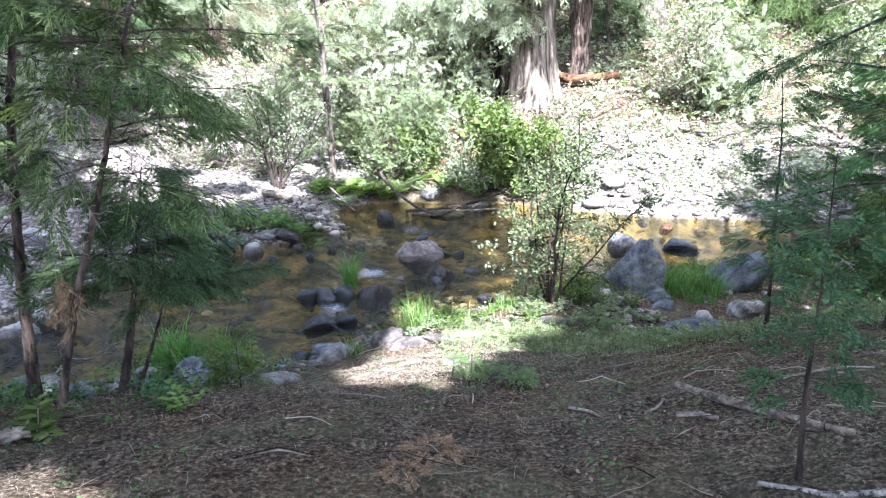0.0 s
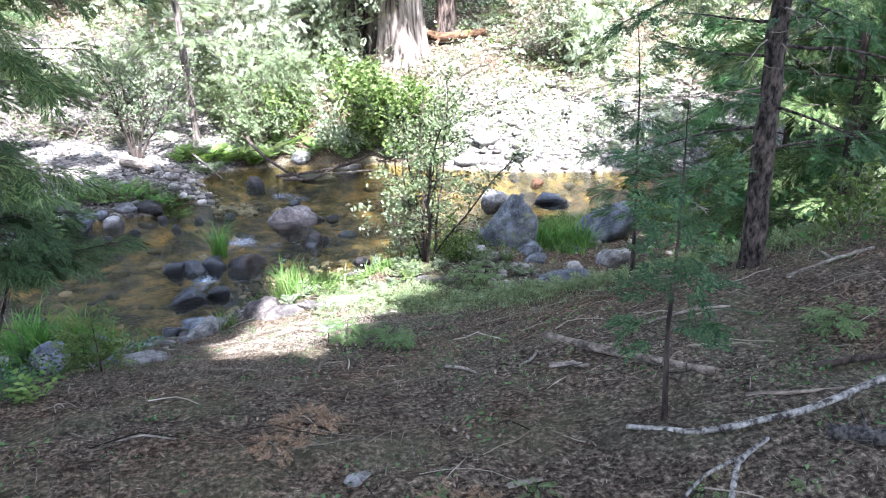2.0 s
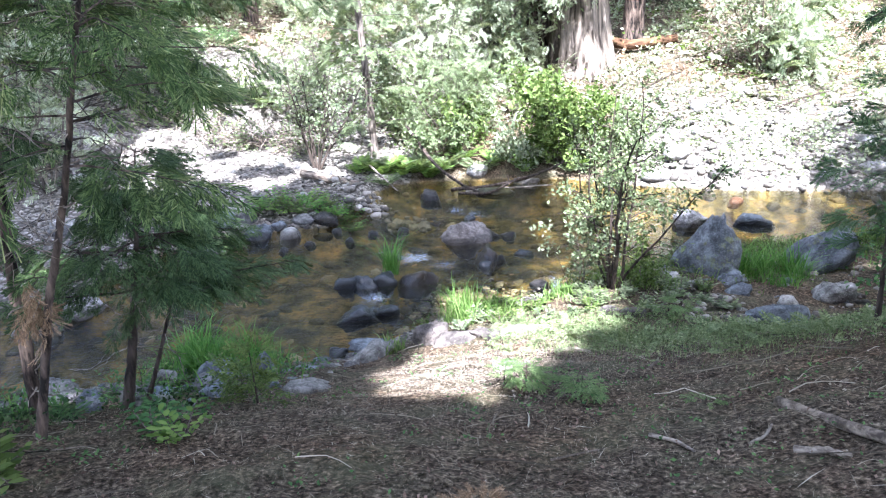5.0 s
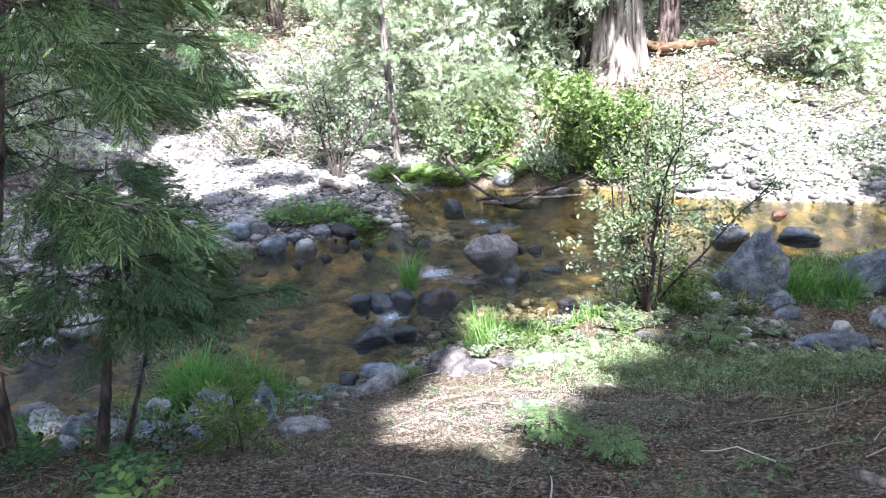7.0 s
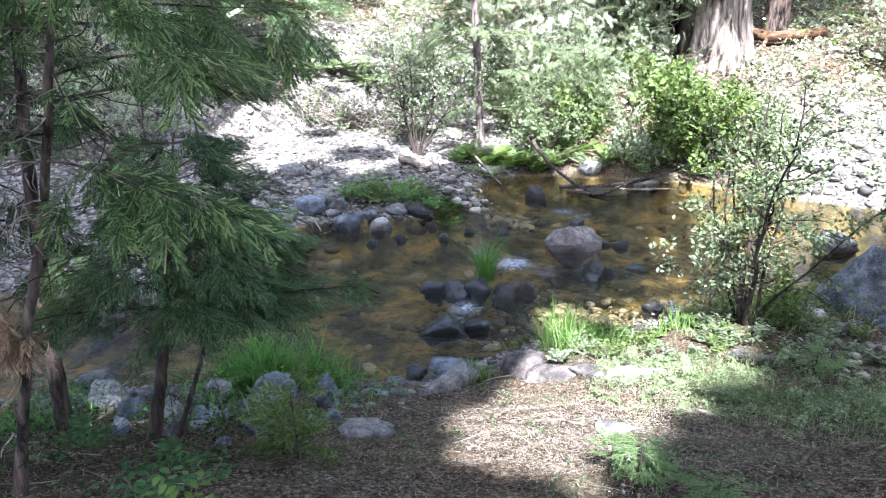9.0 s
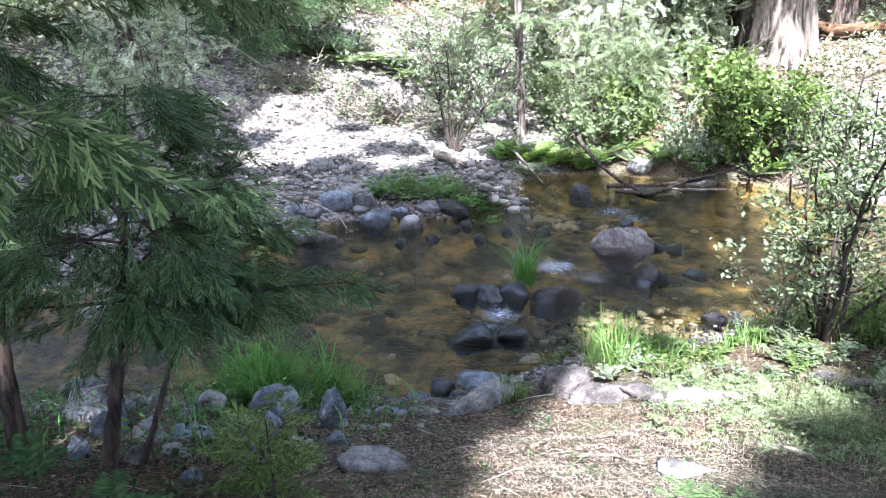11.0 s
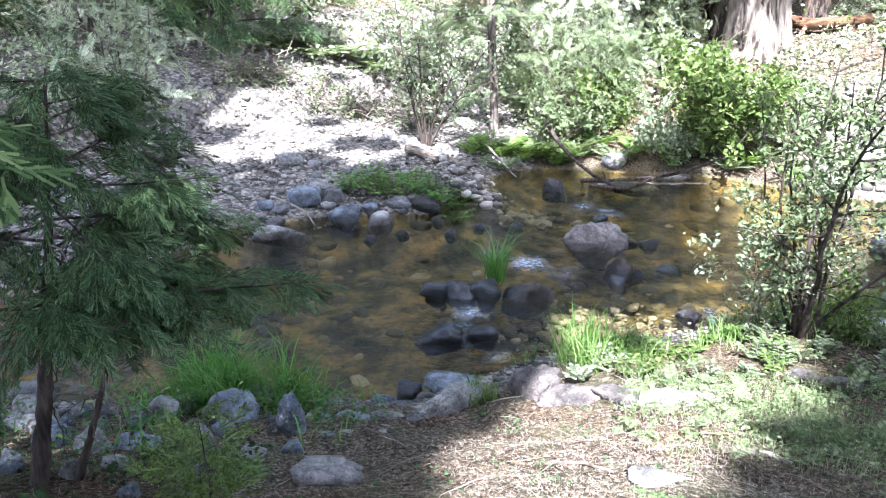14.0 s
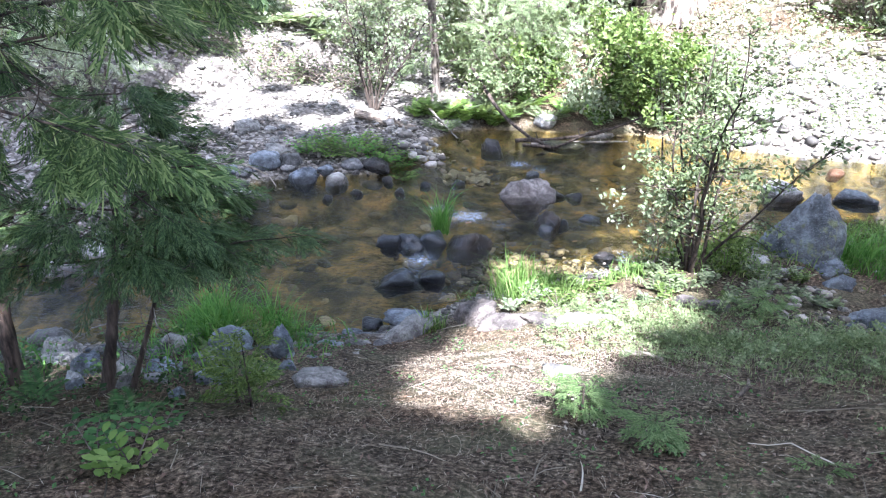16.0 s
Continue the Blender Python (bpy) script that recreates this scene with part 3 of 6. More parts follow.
def tri_mesh(name, v, f, mat):
    me = bpy.data.meshes.new(name)
    me.from_pydata(v.tolist(), [], f[:, :3].tolist())
    me.polygons.foreach_set("use_smooth", np.ones(len(f), bool))
    me.materials.append(mat)
    return me


ROCKS = [0]


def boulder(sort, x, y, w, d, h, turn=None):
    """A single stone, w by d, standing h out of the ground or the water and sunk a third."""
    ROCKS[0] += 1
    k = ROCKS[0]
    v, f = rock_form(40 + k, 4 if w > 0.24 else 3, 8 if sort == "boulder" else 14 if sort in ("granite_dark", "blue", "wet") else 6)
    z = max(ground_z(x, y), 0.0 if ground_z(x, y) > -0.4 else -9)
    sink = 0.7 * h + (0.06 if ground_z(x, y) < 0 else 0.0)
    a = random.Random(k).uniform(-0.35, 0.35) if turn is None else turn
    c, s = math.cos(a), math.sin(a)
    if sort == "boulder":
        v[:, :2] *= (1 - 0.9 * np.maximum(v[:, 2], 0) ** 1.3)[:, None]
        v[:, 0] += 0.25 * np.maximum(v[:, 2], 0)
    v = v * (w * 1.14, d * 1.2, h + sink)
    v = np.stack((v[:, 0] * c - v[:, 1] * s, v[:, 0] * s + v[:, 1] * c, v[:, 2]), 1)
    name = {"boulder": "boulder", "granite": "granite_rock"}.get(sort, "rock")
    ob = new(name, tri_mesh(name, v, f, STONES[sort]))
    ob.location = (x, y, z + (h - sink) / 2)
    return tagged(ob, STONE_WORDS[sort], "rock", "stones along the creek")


# ---- plants: builders ----
def curve(p, d, length, n, rng, wobble=0.12, droop=0.0):
    """A crooked line from p along d."""
    d = np.asarray(d, float) / np.linalg.norm(d)
    pts = [np.asarray(p, float)]
    for i in range(n):
        d = d + rng.normal(size=3) * wobble + np.array((0, 0, -droop))
        d /= np.linalg.norm(d)
        pts.append(pts[-1] + d * length / n)
    return np.array(pts)


def along(pts, t):
    k = np.clip(t, 0, 1) * (len(pts) - 1)
    i = np.minimum(k.astype(int), len(pts) - 2)
    f = (k - i)[:, None]
    return pts[i] * (1 - f) + pts[i + 1] * f, pts[i + 1] - pts[i]


def cap(pts, r0, r1):
    return np.linspace(r0, r1, len(pts))


def shrub(name, x, y, label, tall, wide, stems, leaf, leaves, foliage, bark=BARK_GREY, seed=1, category="shrub", lean=(0, 0), low=0.12, form=LEAF, z=None, radius=0.012, group="", apart=False):
    """A many-stemmed bush: stems, side branches, and leaves in loose clumps at the twigs."""
    rng = np.random.RandomState(seed)
    root = thing(name, x, y, ground_z(x, y) - 0.03 if z is None else z, label, category, group)
    ends, dirs = [], []
    for s in range(stems):
        stem_shape = Shape()
        a = rng.uniform(0, 6.283)
        out = rng.uniform(0.1, 1.0) * wide / 2
        d = np.array((math.cos(a) * out + lean[0] * tall, math.sin(a) * out + lean[1] * tall, tall * rng.uniform(0.75, 1.05)))
        ln = np.linalg.norm(d)
        st = curve((math.cos(a) * 0.04, math.sin(a) * 0.04, 0), d, ln, 9, rng, 0.10)
        rad = radius * rng.uniform(0.6, 1.2) * (ln / 1.2) ** 0.7
        stem_shape.tube(st, cap(st, rad, rad * 0.25), 6)
        nb, twigs = max(4, int(ln * 9)), []
        for b in range(nb):
            t = np.array([rng.uniform(low, 0.98)])
            p, td = along(st, t)
            a2 = rng.uniform(0, 6.283)
            bd = td[0] / np.linalg.norm(td[0]) * 0.5 + np.array((math.cos(a2), math.sin(a2), rng.uniform(-0.15, 0.5)))
            bl = wide * rng.uniform(0.16, 0.42) * (1.15 - 0.6 * t[0])
            br = curve(p[0], bd, bl, 5, rng, 0.2, 0.03)
            if apart:
                side = Shape()
                side.tube(br, cap(br, rad * 0.35, rad * 0.1), 4)
                twigs.append(side)
            else:
                stem_shape.tube(br, cap(br, rad * 0.35, rad * 0.1), 4)
            tt = rng.uniform(0.25, 1.0, 5)
            q, qd = along(br, tt)
            ends.append(q)
            dirs.append(qd)
        tt = rng.uniform(0.6, 1.0, 4)
        q, qd = along(st, tt)
        ends.append(q)
        dirs.append(qd)
        stem = part("stem", stem_shape, bark, root)
        for side in twigs:
            part("branch", side, bark, stem)
    ends, dirs = np.concatenate(ends), np.concatenate(dirs)
    pick = rng.randint(0, len(ends), leaves)
    off = rng.normal(size=(leaves, 3)) * leaf * 0.75
    at = ends[pick] + off
    at[:, 2] = np.maximum(at[:, 2], 0.03)
    fwd = dirs[pick] / (np.linalg.norm(dirs[pick], axis=1)[:, None] + 1e-9) * 0.6 + rng.normal(size=(leaves, 3)) * 0.6 + np.array((0, 0, -0.15))
    crown = Shape()
    crown.copies(*form, at, *axes(fwd, rng, 0.55), leaf * rng.uniform(0.55, 1.25, leaves))
    part("foliage", crown, foliage, root, smooth=False)
    return root


def conifer(name, x, y, label, tall, radius, boughs, reach, spray, per, foliage, bark, seed, first=0.12, droop=0.05, lean=(0, 0), form=SPRAY, dead=0, flat=0.7, bare=0.15, top=0.35, sector=None, category="tree", z=None, group="", rise=0.12, boughs_apart=False):
    """A conifer: tapered trunk, boughs round it that thin out upwards, and flat sprays along every bough."""
    rng = np.random.RandomState(seed)
    root = thing(name, x, y, ground_z(x, y) - 0.05 if z is None else z, label, category, group)
    tr = curve((0, 0, 0), (lean[0], lean[1], 1), tall, 14, rng, 0.03 if 1.5 < tall < 5 else 0.018)
    trunk = Shape()
    rad = cap(tr, radius, radius * 0.12)
    fine_t = np.linspace(0, 1, 60)
    tr_f, _ = along(tr, fine_t)
    rad = np.interp(fine_t, np.linspace(0, 1, len(rad)), rad) * (1 + 0.4 * np.exp(-fine_t * tall / 0.12)) * rng.uniform(0.9, 1.1, 60)
    trunk.tube(tr_f + rng.normal(size=tr_f.shape) * radius * 0.06, rad, 11)
    part("trunk", trunk, bark, root)
    wood, crown, at, fw = Shape(), Shape(), [], []
    for b in range(boughs):
        t = first + (1 - first) * (b + rng.uniform(0, 1)) / boughs
        p, _ = along(tr, np.array([t]))
        a = b * 2.4 + rng.uniform(-0.4, 0.4)
        if sector and rng.uniform() < 0.75:
            a = rng.uniform(*sector)
        ln = reach * (1 - (t - first) / (1 - first) * (1 - top)) * rng.uniform(0.6, 1.15)
        br = curve(p[0], (math.cos(a), math.sin(a), rise + rng.uniform(-0.12, 0.2)), ln, 7, rng, 0.07, droop)
        rb = radius * 0.10 + ln * 0.0045
        if not boughs_apart:
            wood.tube(br, cap(br, rb, rb * 0.2), 5)
        k = max(4, int(per * ln))
        tt = rng.uniform(bare, 1.0, k) ** 0.8
        q, qd = along(br, tt)
        qd = qd / np.linalg.norm(qd, axis=1)[:, None]
        side = np.cross(qd, (0, 0, 1.0)) * rng.choice((-1, 1), k)[:, None]
        # side twigs carry the sprays away from the bough
        far = rng.uniform(0.0, 0.30, k) * ln * (1.05 - tt)
        base = q + side * far[:, None] + qd * far[:, None] * 0.6 + rng.normal(size=(k, 3)) * 0.02
        base[:, 2] -= far * 0.25
        at.append(base)
        fw.append(qd * 0.9 + side * rng.uniform(0.1, 0.9, k)[:, None] + rng.normal(size=(k, 3)) * 0.22 + np.array((0, 0, -0.25)))
        if boughs_apart:
            wood, whole = Shape(), wood
            wood.tube(br, cap(br, rb * 1.02, rb * 0.2), 5)
        for j in range(0, k, 4):
            tw = np.stack((q[j], (q[j] + base[j]) / 2 + (0, 0, 0.01), base[j]))
            if np.linalg.norm(base[j] - q[j]) > 0.04:
                wood.tube(tw, cap(tw, rb * 0.3, rb * 0.12), 4)
        if boughs_apart:
            bough = part("bough", wood, bark, root)
            sp = Shape()
            sp.copies(*form, at[-1], *axes(fw[-1], rng, flat), spray * rng.uniform(0.6, 1.3, k))
            part("foliage", sp, foliage, bough, smooth=False)
            at.pop(), fw.pop()
            wood = whole
    for b in range(dead):
        t = rng.uniform(0.10 if tall > 6 else 0.22, 0.45 if tall > 6 else 0.75) if boughs_apart else rng.uniform(0.05, 0.7)
        p, _ = along(tr, np.array([t]))
        a = rng.uniform(0, 6.283)
        br = curve(p[0], (math.cos(a), math.sin(a), rng.uniform(-0.25, 0.15)), reach * rng.uniform(0.25, 0.6), 8, rng, 0.26, 0.03)
        if boughs_apart:
            wood = Shape()
        wood.tube(br, cap(br, radius * 0.06 + 0.0016, 0.0008), 4)
        for j in range(3):
            q, qd = along(br, np.array([rng.uniform(0.3, 0.95)]))
            tw = curve(q[0], qd[0] / np.linalg.norm(qd[0]) + rng.normal(size=3) * 0.6, reach * 0.15, 3, rng, 0.2)
            wood.tube(tw, cap(tw, 0.0025, 0.001), 3)
        if boughs_apart:
            part("dead_branch", wood, (PALEWOOD, BARK_DARK, DEADWOOD)[b % 3], root)
    if boughs_apart:
        return root
    part("branch_frame", wood, bark if dead == 0 else BARK_DARK, root)
    at, fw = np.concatenate(at), np.concatenate(fw)
    crown.copies(*form, at, *axes(fw, rng, flat), spray * rng.uniform(0.6, 1.3, len(at)))
    part("foliage", crown, foliage, root, smooth=False)
    return root


def grass_clump(x, y, wide, tall, blades, seed, label="clump of bright green grass beside the creek", z=None, mat=GRASS):
    """A clump of several tufts, each of loose blades."""
    rng = np.random.RandomState(seed)
    root = thing("grass_clump", x, y, max(ground_z(x, y), 0) - 0.02 if z is None else z, label, "grass", "grass clumps")
    tufts = 6
    per = int(blades * 1.5 / tufts)
    for k in range(tufts):
        cr, ca = wide / 2 * math.sqrt(rng.uniform(0, 1)) * 0.85, rng.uniform(0, 6.283)
        at = np.array((cr * math.cos(ca), cr * math.sin(ca), 0)) + rng.normal(size=(per, 3)) * (wide * 0.11, wide * 0.11, 0)
        a2 = rng.uniform(0, 6.283, per)
        fx = np.stack((np.cos(a2), np.sin(a2), 0 * a2), 1) * (rng.uniform(0.25, 1.25, per))[:, None]
        fy = np.stack((-np.sin(a2), np.cos(a2), 0 * a2), 1) * (0.24 / tall)
        fz = np.tile((0, 0, 1.0), (per, 1)) + rng.normal(size=(per, 3)) * (0.16, 0.16, 0)
        s = Shape()
        s.copies(*BLADE, at, fx, fy, fz, tall * rng.uniform(0.7, 1.1) * rng.uniform(0.25, 1.1, per))
        tagged(part("tuft", s, mat, root, smooth=False), kind="stuff")
    return root


def fern(x, y, size, fronds, seed, label="small green fern on the forest floor", mat=FERN, up=0.7, z=None, form=FROND, name="fern", category="fern"):
    rng = np.random.RandomState(seed)
    root = thing(name, x, y, ground_z(x, y) - 0.01 if z is None else z, label, category)
    a = np.arange(fronds) * 2.4 + rng.uniform(-0.4, 0.4, fronds)
    up = up * rng.uniform(0.5, 1.3, fronds)
    fw = np.stack((np.cos(a), np.sin(a), up), 1)
    ax = axes(fw, rng, 1.0)
    for i in range(fronds):
        s = Shape()
        s.copies(*form, rng.normal(size=(1, 3)) * (0.02, 0.02, 0), *(o[i:i + 1] for o in ax), [size * rng.uniform(0.6, 1.15)])
        part("frond", s, mat, root, smooth=False)
    return root


def seedling(x, y, tall, wide, sprays, seed, mat=SEED, label="little conifer seedling with feathery green sprays"):
    """A seedling: a thin stem with layers of flat sprays."""
    tall, wide = tall * 0.85, wide * 0.85
    rng = np.random.RandomState(seed)
    root = thing("conifer_seedling", x, y, ground_z(x, y) - 0.01, label, "seedling", "conifer seedlings")
    st = curve((0, 0, 0), (0.05, 0.02, 1), tall, 4, rng, 0.06)
    w = Shape()
    w.tube(st, cap(st, 0.006, 0.002), 5)
    part("stem", w, BARK_RED, root)
    sprays = int(sprays * 1.1)
    t = rng.uniform(0.25, 1, sprays)
    at, _ = along(st, t)
    a = rng.uniform(0, 6.283, sprays)
    fw = np.stack((np.cos(a), np.sin(a), rng.uniform(-0.15, 0.35, sprays)), 1)
    at = at + fw * (rng.uniform(0, 0.28, sprays) * wide)[:, None]
    s = Shape()
    s.copies(*LOBED, at, *axes(fw, rng, 0.9), wide * 0.42 * rng.uniform(0.6, 1.2, sprays))
    part("foliage", s, mat, root, smooth=False)
    return root


def leafy_herb(x, y, size, stems, leaves, leaf, mat, seed, label):
    rng = np.random.RandomState(seed)
    root = thing("leafy_plant", x, y, ground_z(x, y) - 0.01, label, "plant")
    w, s, at, fw = Shape(), Shape(), [], []
    for i in range(stems):
        a = rng.uniform(0, 6.283)
        st = curve((0, 0, 0), (math.cos(a) * 0.6, math.sin(a) * 0.6, 0.8), size * rng.uniform(0.6, 1.1), 5, rng, 0.12, 0.06)
        w.tube(st, cap(st, 0.004, 0.001), 4)
        q, qd = along(st, np.linspace(0.3, 1, leaves))
        side = np.cross(qd, (0, 0, 1.0))
        side /= np.linalg.norm(side, axis=1)[:, None]
        at.append(q)
        fw.append(qd / np.linalg.norm(qd, axis=1)[:, None] * 0.4 + side * np.where(np.arange(leaves) % 2, 1, -1)[:, None])
    part("stem", w, BARK_GREY, root)
    at, fw = np.concatenate(at), np.concatenate(fw)
    s.copies(*OVAL, at, *axes(fw, rng, 0.95), leaf * rng.uniform(0.7, 1.2, len(at)))
    part("foliage", s, mat, root, smooth=False)
    return root


def floor_z(x, y):
    """The ground with its small relief."""
    return ground_z(x, y) + float(rough_floor(np.array([x]), np.array([y]))[0])


def stick(name, pts, r0, r1, mat, label, lift=0.6, knots=0, seed=1, category="stick", ground=True):
    """A stick or log lying on the ground through the places given (x, y, height above the ground)."""
    rng = np.random.RandomState(seed)
    p = np.array([(x, y, (max(floor_z(x, y) if y < 5.5 else ground_z(x, y), -0.05) if ground else 0) + h + r0 * lift) for x, y, h in pts])
    t = np.linspace(0, 1, max(8, 5 * len(pts)))
    src = np.linspace(0, 1, len(p))
    line = np.stack([np.interp(t, src, p[:, k]) for k in range(3)], 1)
    line[1:-1] = (line[:-2] + 2 * line[1:-1] + line[2:]) / 4
    line += rng.normal(size=line.shape) * min(r0 * 0.10, 0.004)
    s = Shape()
    rad = cap(line, r0, r1) * rng.uniform(0.93, 1.07, len(line))
    ends = np.concatenate(([line[0] - (line[1] - line[0]) * 0.02], line, [line[-1] + (line[-1] - line[-2]) * 0.02]))
    s.tube(ends - p[0], np.concatenate(([r0 * 0.05], rad, [r1 * 0.05])), 9)
    root = new(name, s.mesh(name, mat, True))
    root.location = p[0]
    tagged(root, label, category)
    for k in range(knots):
        q, qd = along(line - p[0], np.array([rng.uniform(0.1, 0.9)]))
        kn = Shape()
        d = np.cross(qd[0], rng.normal(size=3))
        st = curve(q[0], d, r0 * rng.uniform(2.5, 6), 3, rng, 0.2)
        kn.tube(st, cap(st, r0 * 0.35, r0 * 0.12), 5)
        part("branch_stub", kn, mat, root)
    return root


# ---- stones of the creek ----
boulder('granite', -0.29, 9.20, 0.52, 0.42, 0.20)
boulder('brownwet', -0.06, 8.56, 0.36, 0.19, 0.13, -1.1)
boulder('basalt', 0.02, 9.35, 0.14, 0.13, 0.04)
boulder('basalt', 0.18, 9.38, 0.16, 0.15, 0.04)
boulder('basalt', -0.81, 11.00, 0.26, 0.24, 0.13)
boulder('wet', -1.42, 7.82, 0.21, 0.16, 0.10)
boulder('wet', -1.23, 7.81, 0.25, 0.19, 0.10)
boulder('wet', -1.04, 7.87, 0.23, 0.18, 0.12)
boulder('brownwet', -0.72, 7.90, 0.36, 0.27, 0.14)
boulder('wet', -1.17, 7.07, 0.34, 0.21, 0.11)
boulder('wet', -0.92, 7.13, 0.19, 0.14, 0.09)
boulder('basalt', -2.30, 8.91, 0.11, 0.10, 0.04)
boulder('basalt', 0.44, 7.81, 0.16, 0.14, 0.04)
boulder('blue', -3.20, 9.58, 0.35, 0.28, 0.17)
boulder('granite_dark', -2.96, 9.75, 0.25, 0.20, 0.13)
boulder('pale', -3.23, 10.02, 0.14, 0.13, 0.07)
boulder('blue', -2.70, 9.42, 0.29, 0.24, 0.15)
boulder('blue', -2.53, 9.67, 0.17, 0.14, 0.09)
boulder('pale', -2.34, 9.39, 0.22, 0.18, 0.11)
boulder('granite_dark', -2.27, 9.79, 0.24, 0.19, 0.12)
boulder('basalt', -2.02, 9.87, 0.34, 0.24, 0.15)
boulder('basalt', -1.82, 9.58, 0.11, 0.10, 0.06)
boulder('blue', -3.51, 9.32, 0.17, 0.15, 0.09)
boulder('pale', -3.14, 8.80, 0.41, 0.26, 0.12)
boulder('pale', -3.32, 9.13, 0.18, 0.16, 0.07)
boulder('granite_dark', -3.35, 9.33, 0.16, 0.14, 0.08)
boulder('pale', -0.91, 5.80, 0.46, 0.17, 0.13, 1.05)
boulder('blue', -0.95, 6.34, 0.36, 0.26, 0.06)
boulder('pale', -1.08, 5.66, 0.10, 0.09, 0.04)
boulder('blue', -1.27, 5.49, 0.19, 0.15, 0.05)
boulder('pale', -1.25, 5.31, 0.08, 0.08, 0.04)
boulder('pale', -1.08, 5.32, 0.09, 0.08, 0.05)
boulder('pale', -1.04, 5.37, 0.08, 0.07, 0.04)
boulder('pale', -1.03, 4.59, 0.24, 0.15, 0.07)
boulder('blue', -1.47, 5.24, 0.13, 0.08, 0.23)
boulder('blue', -1.85, 5.72, 0.17, 0.12, 0.12)
boulder('pale', -2.21, 5.61, 0.19, 0.14, 0.08)
boulder('blue', -1.54, 4.51, 0.13, 0.09, 0.08)
boulder('pale', -1.80, 4.48, 0.12, 0.09, 0.04)
boulder('pale', -1.87, 4.33, 0.09, 0.08, 0.07)
boulder('pale', -2.82, 5.17, 0.19, 0.14, 0.07)
boulder('blue', -3.37, 5.81, 0.21, 0.15, 0.04)
boulder('blue', -2.15, 4.36, 0.09, 0.07, 0.08)
boulder('blue', -1.53, 4.18, 0.07, 0.05, 0.04)
boulder('bank', -0.46, 6.02, 0.26, 0.22, 0.15)
boulder('bank', -0.24, 5.86, 0.34, 0.22, 0.07)
boulder('bank', -0.03, 5.85, 0.25, 0.18, 0.06)
boulder('granite', 0.23, 5.74, 0.34, 0.22, 0.07)
boulder('bank', 0.88, 6.26, 0.16, 0.10, 0.05)
boulder('bank', 1.04, 6.21, 0.18, 0.11, 0.05)
boulder('pale', 0.11, 4.69, 0.22, 0.14, 0.02)
boulder('boulder', 2.01, 7.70, 0.50, 0.49, 0.60)
boulder('blue', 2.98, 9.67, 0.42, 0.30, 0.11)
boulder('blue', 2.14, 7.45, 0.27, 0.22, 0.13)
boulder('white', 1.61, 7.44, 0.14, 0.13, 0.07)
boulder('pale', 1.71, 7.23, 0.12, 0.08, 0.06)
boulder('boulder', 3.08, 7.97, 0.60, 0.52, 0.42)
boulder('blue', 2.11, 6.40, 0.56, 0.30, 0.16)
boulder('pale', 2.85, 7.00, 0.32, 0.26, 0.15)
boulder('blue', 2.10, 7.16, 0.22, 0.18, 0.11)
boulder('white', 2.29, 9.64, 0.38, 0.34, 0.19)
boulder('pale', 2.36, 6.73, 0.19, 0.14, 0.12)
boulder('orange', 3.06, 10.56, 0.17, 0.19, 0.06)
boulder('white', -0.21, 12.07, 0.29, 0.26, 0.14)
boulder('moss', 0.03, 11.30, 0.51, 0.28, 0.08)
boulder('pale', 0.52, 11.83, 0.33, 0.24, 0.07)
boulder('white', -3.81, 7.22, 0.43, 0.35, 0.18)
boulder('white', -3.97, 6.85, 0.42, 0.26, 0.12)
boulder('pale', -3.22, 9.99, 0.23, 0.21, 0.11)
boulder('pale', -3.81, 10.68, 0.29, 0.21, 0.14)
boulder('pale', -3.33, 5.81, 0.27, 0.20, 0.08)
boulder('granite_dark', -4.86, 9.05, 0.31, 0.27, 0.10)
boulder('white', -4.96, 9.31, 0.41, 0.26, 0.09)
boulder('basalt', 6.60, 8.51, 0.21, 0.19, 0.10)
boulder('bank', 0.06, 5.72, 0.20, 0.14, 0.05)
boulder('wet', -0.07, 8.34, 0.12, 0.09, 0.05)
boulder('basalt', 0.08, 8.54, 0.11, 0.10, 0.04)
boulder('wet', -0.28, 10.02, 0.15, 0.11, 0.04)
boulder('basalt', -1.60, 9.23, 0.12, 0.11, 0.04)
boulder('basalt', -1.38, 9.48, 0.10, 0.09, 0.04)
boulder('basalt', -1.04, 9.59, 0.13, 0.12, 0.04)
boulder('wet', 0.34, 8.72, 0.19, 0.14, 0.04)
boulder('basalt', -2.05, 9.12, 0.12, 0.11, 0.04)
boulder('blue', -0.93, 6.15, 0.15, 0.11, 0.04)
boulder('blue', -1.22, 6.32, 0.14, 0.10, 0.06)
boulder('pale', -1.12, 5.24, 0.06, 0.06, 0.04)
boulder('blue', -1.30, 5.25, 0.08, 0.07, 0.04)
boulder('granite_dark', -1.54, 5.24, 0.07, 0.06, 0.08)
boulder('pale', -1.45, 4.83, 0.09, 0.08, 0.05)
boulder('blue', -1.78, 5.21, 0.10, 0.09, 0.07)
boulder('pale', -2.11, 4.72, 0.17, 0.12, 0.10)
boulder('blue', -1.95, 4.80, 0.17, 0.13, 0.09)
boulder('granite_dark', -1.72, 4.86, 0.17, 0.13, 0.13)
boulder('blue', -2.50, 4.95, 0.17, 0.12, 0.10)
boulder('pale', -2.88, 5.30, 0.24, 0.16, 0.13)
boulder('blue', -1.86, 5.42, 0.26, 0.18, 0.16)
boulder('pale', -2.20, 5.42, 0.20, 0.15, 0.13)
boulder('blue', -1.34, 4.98, 0.12, 0.09, 0.07)
boulder('pale', -1.14, 5.60, 0.12, 0.09, 0.07)

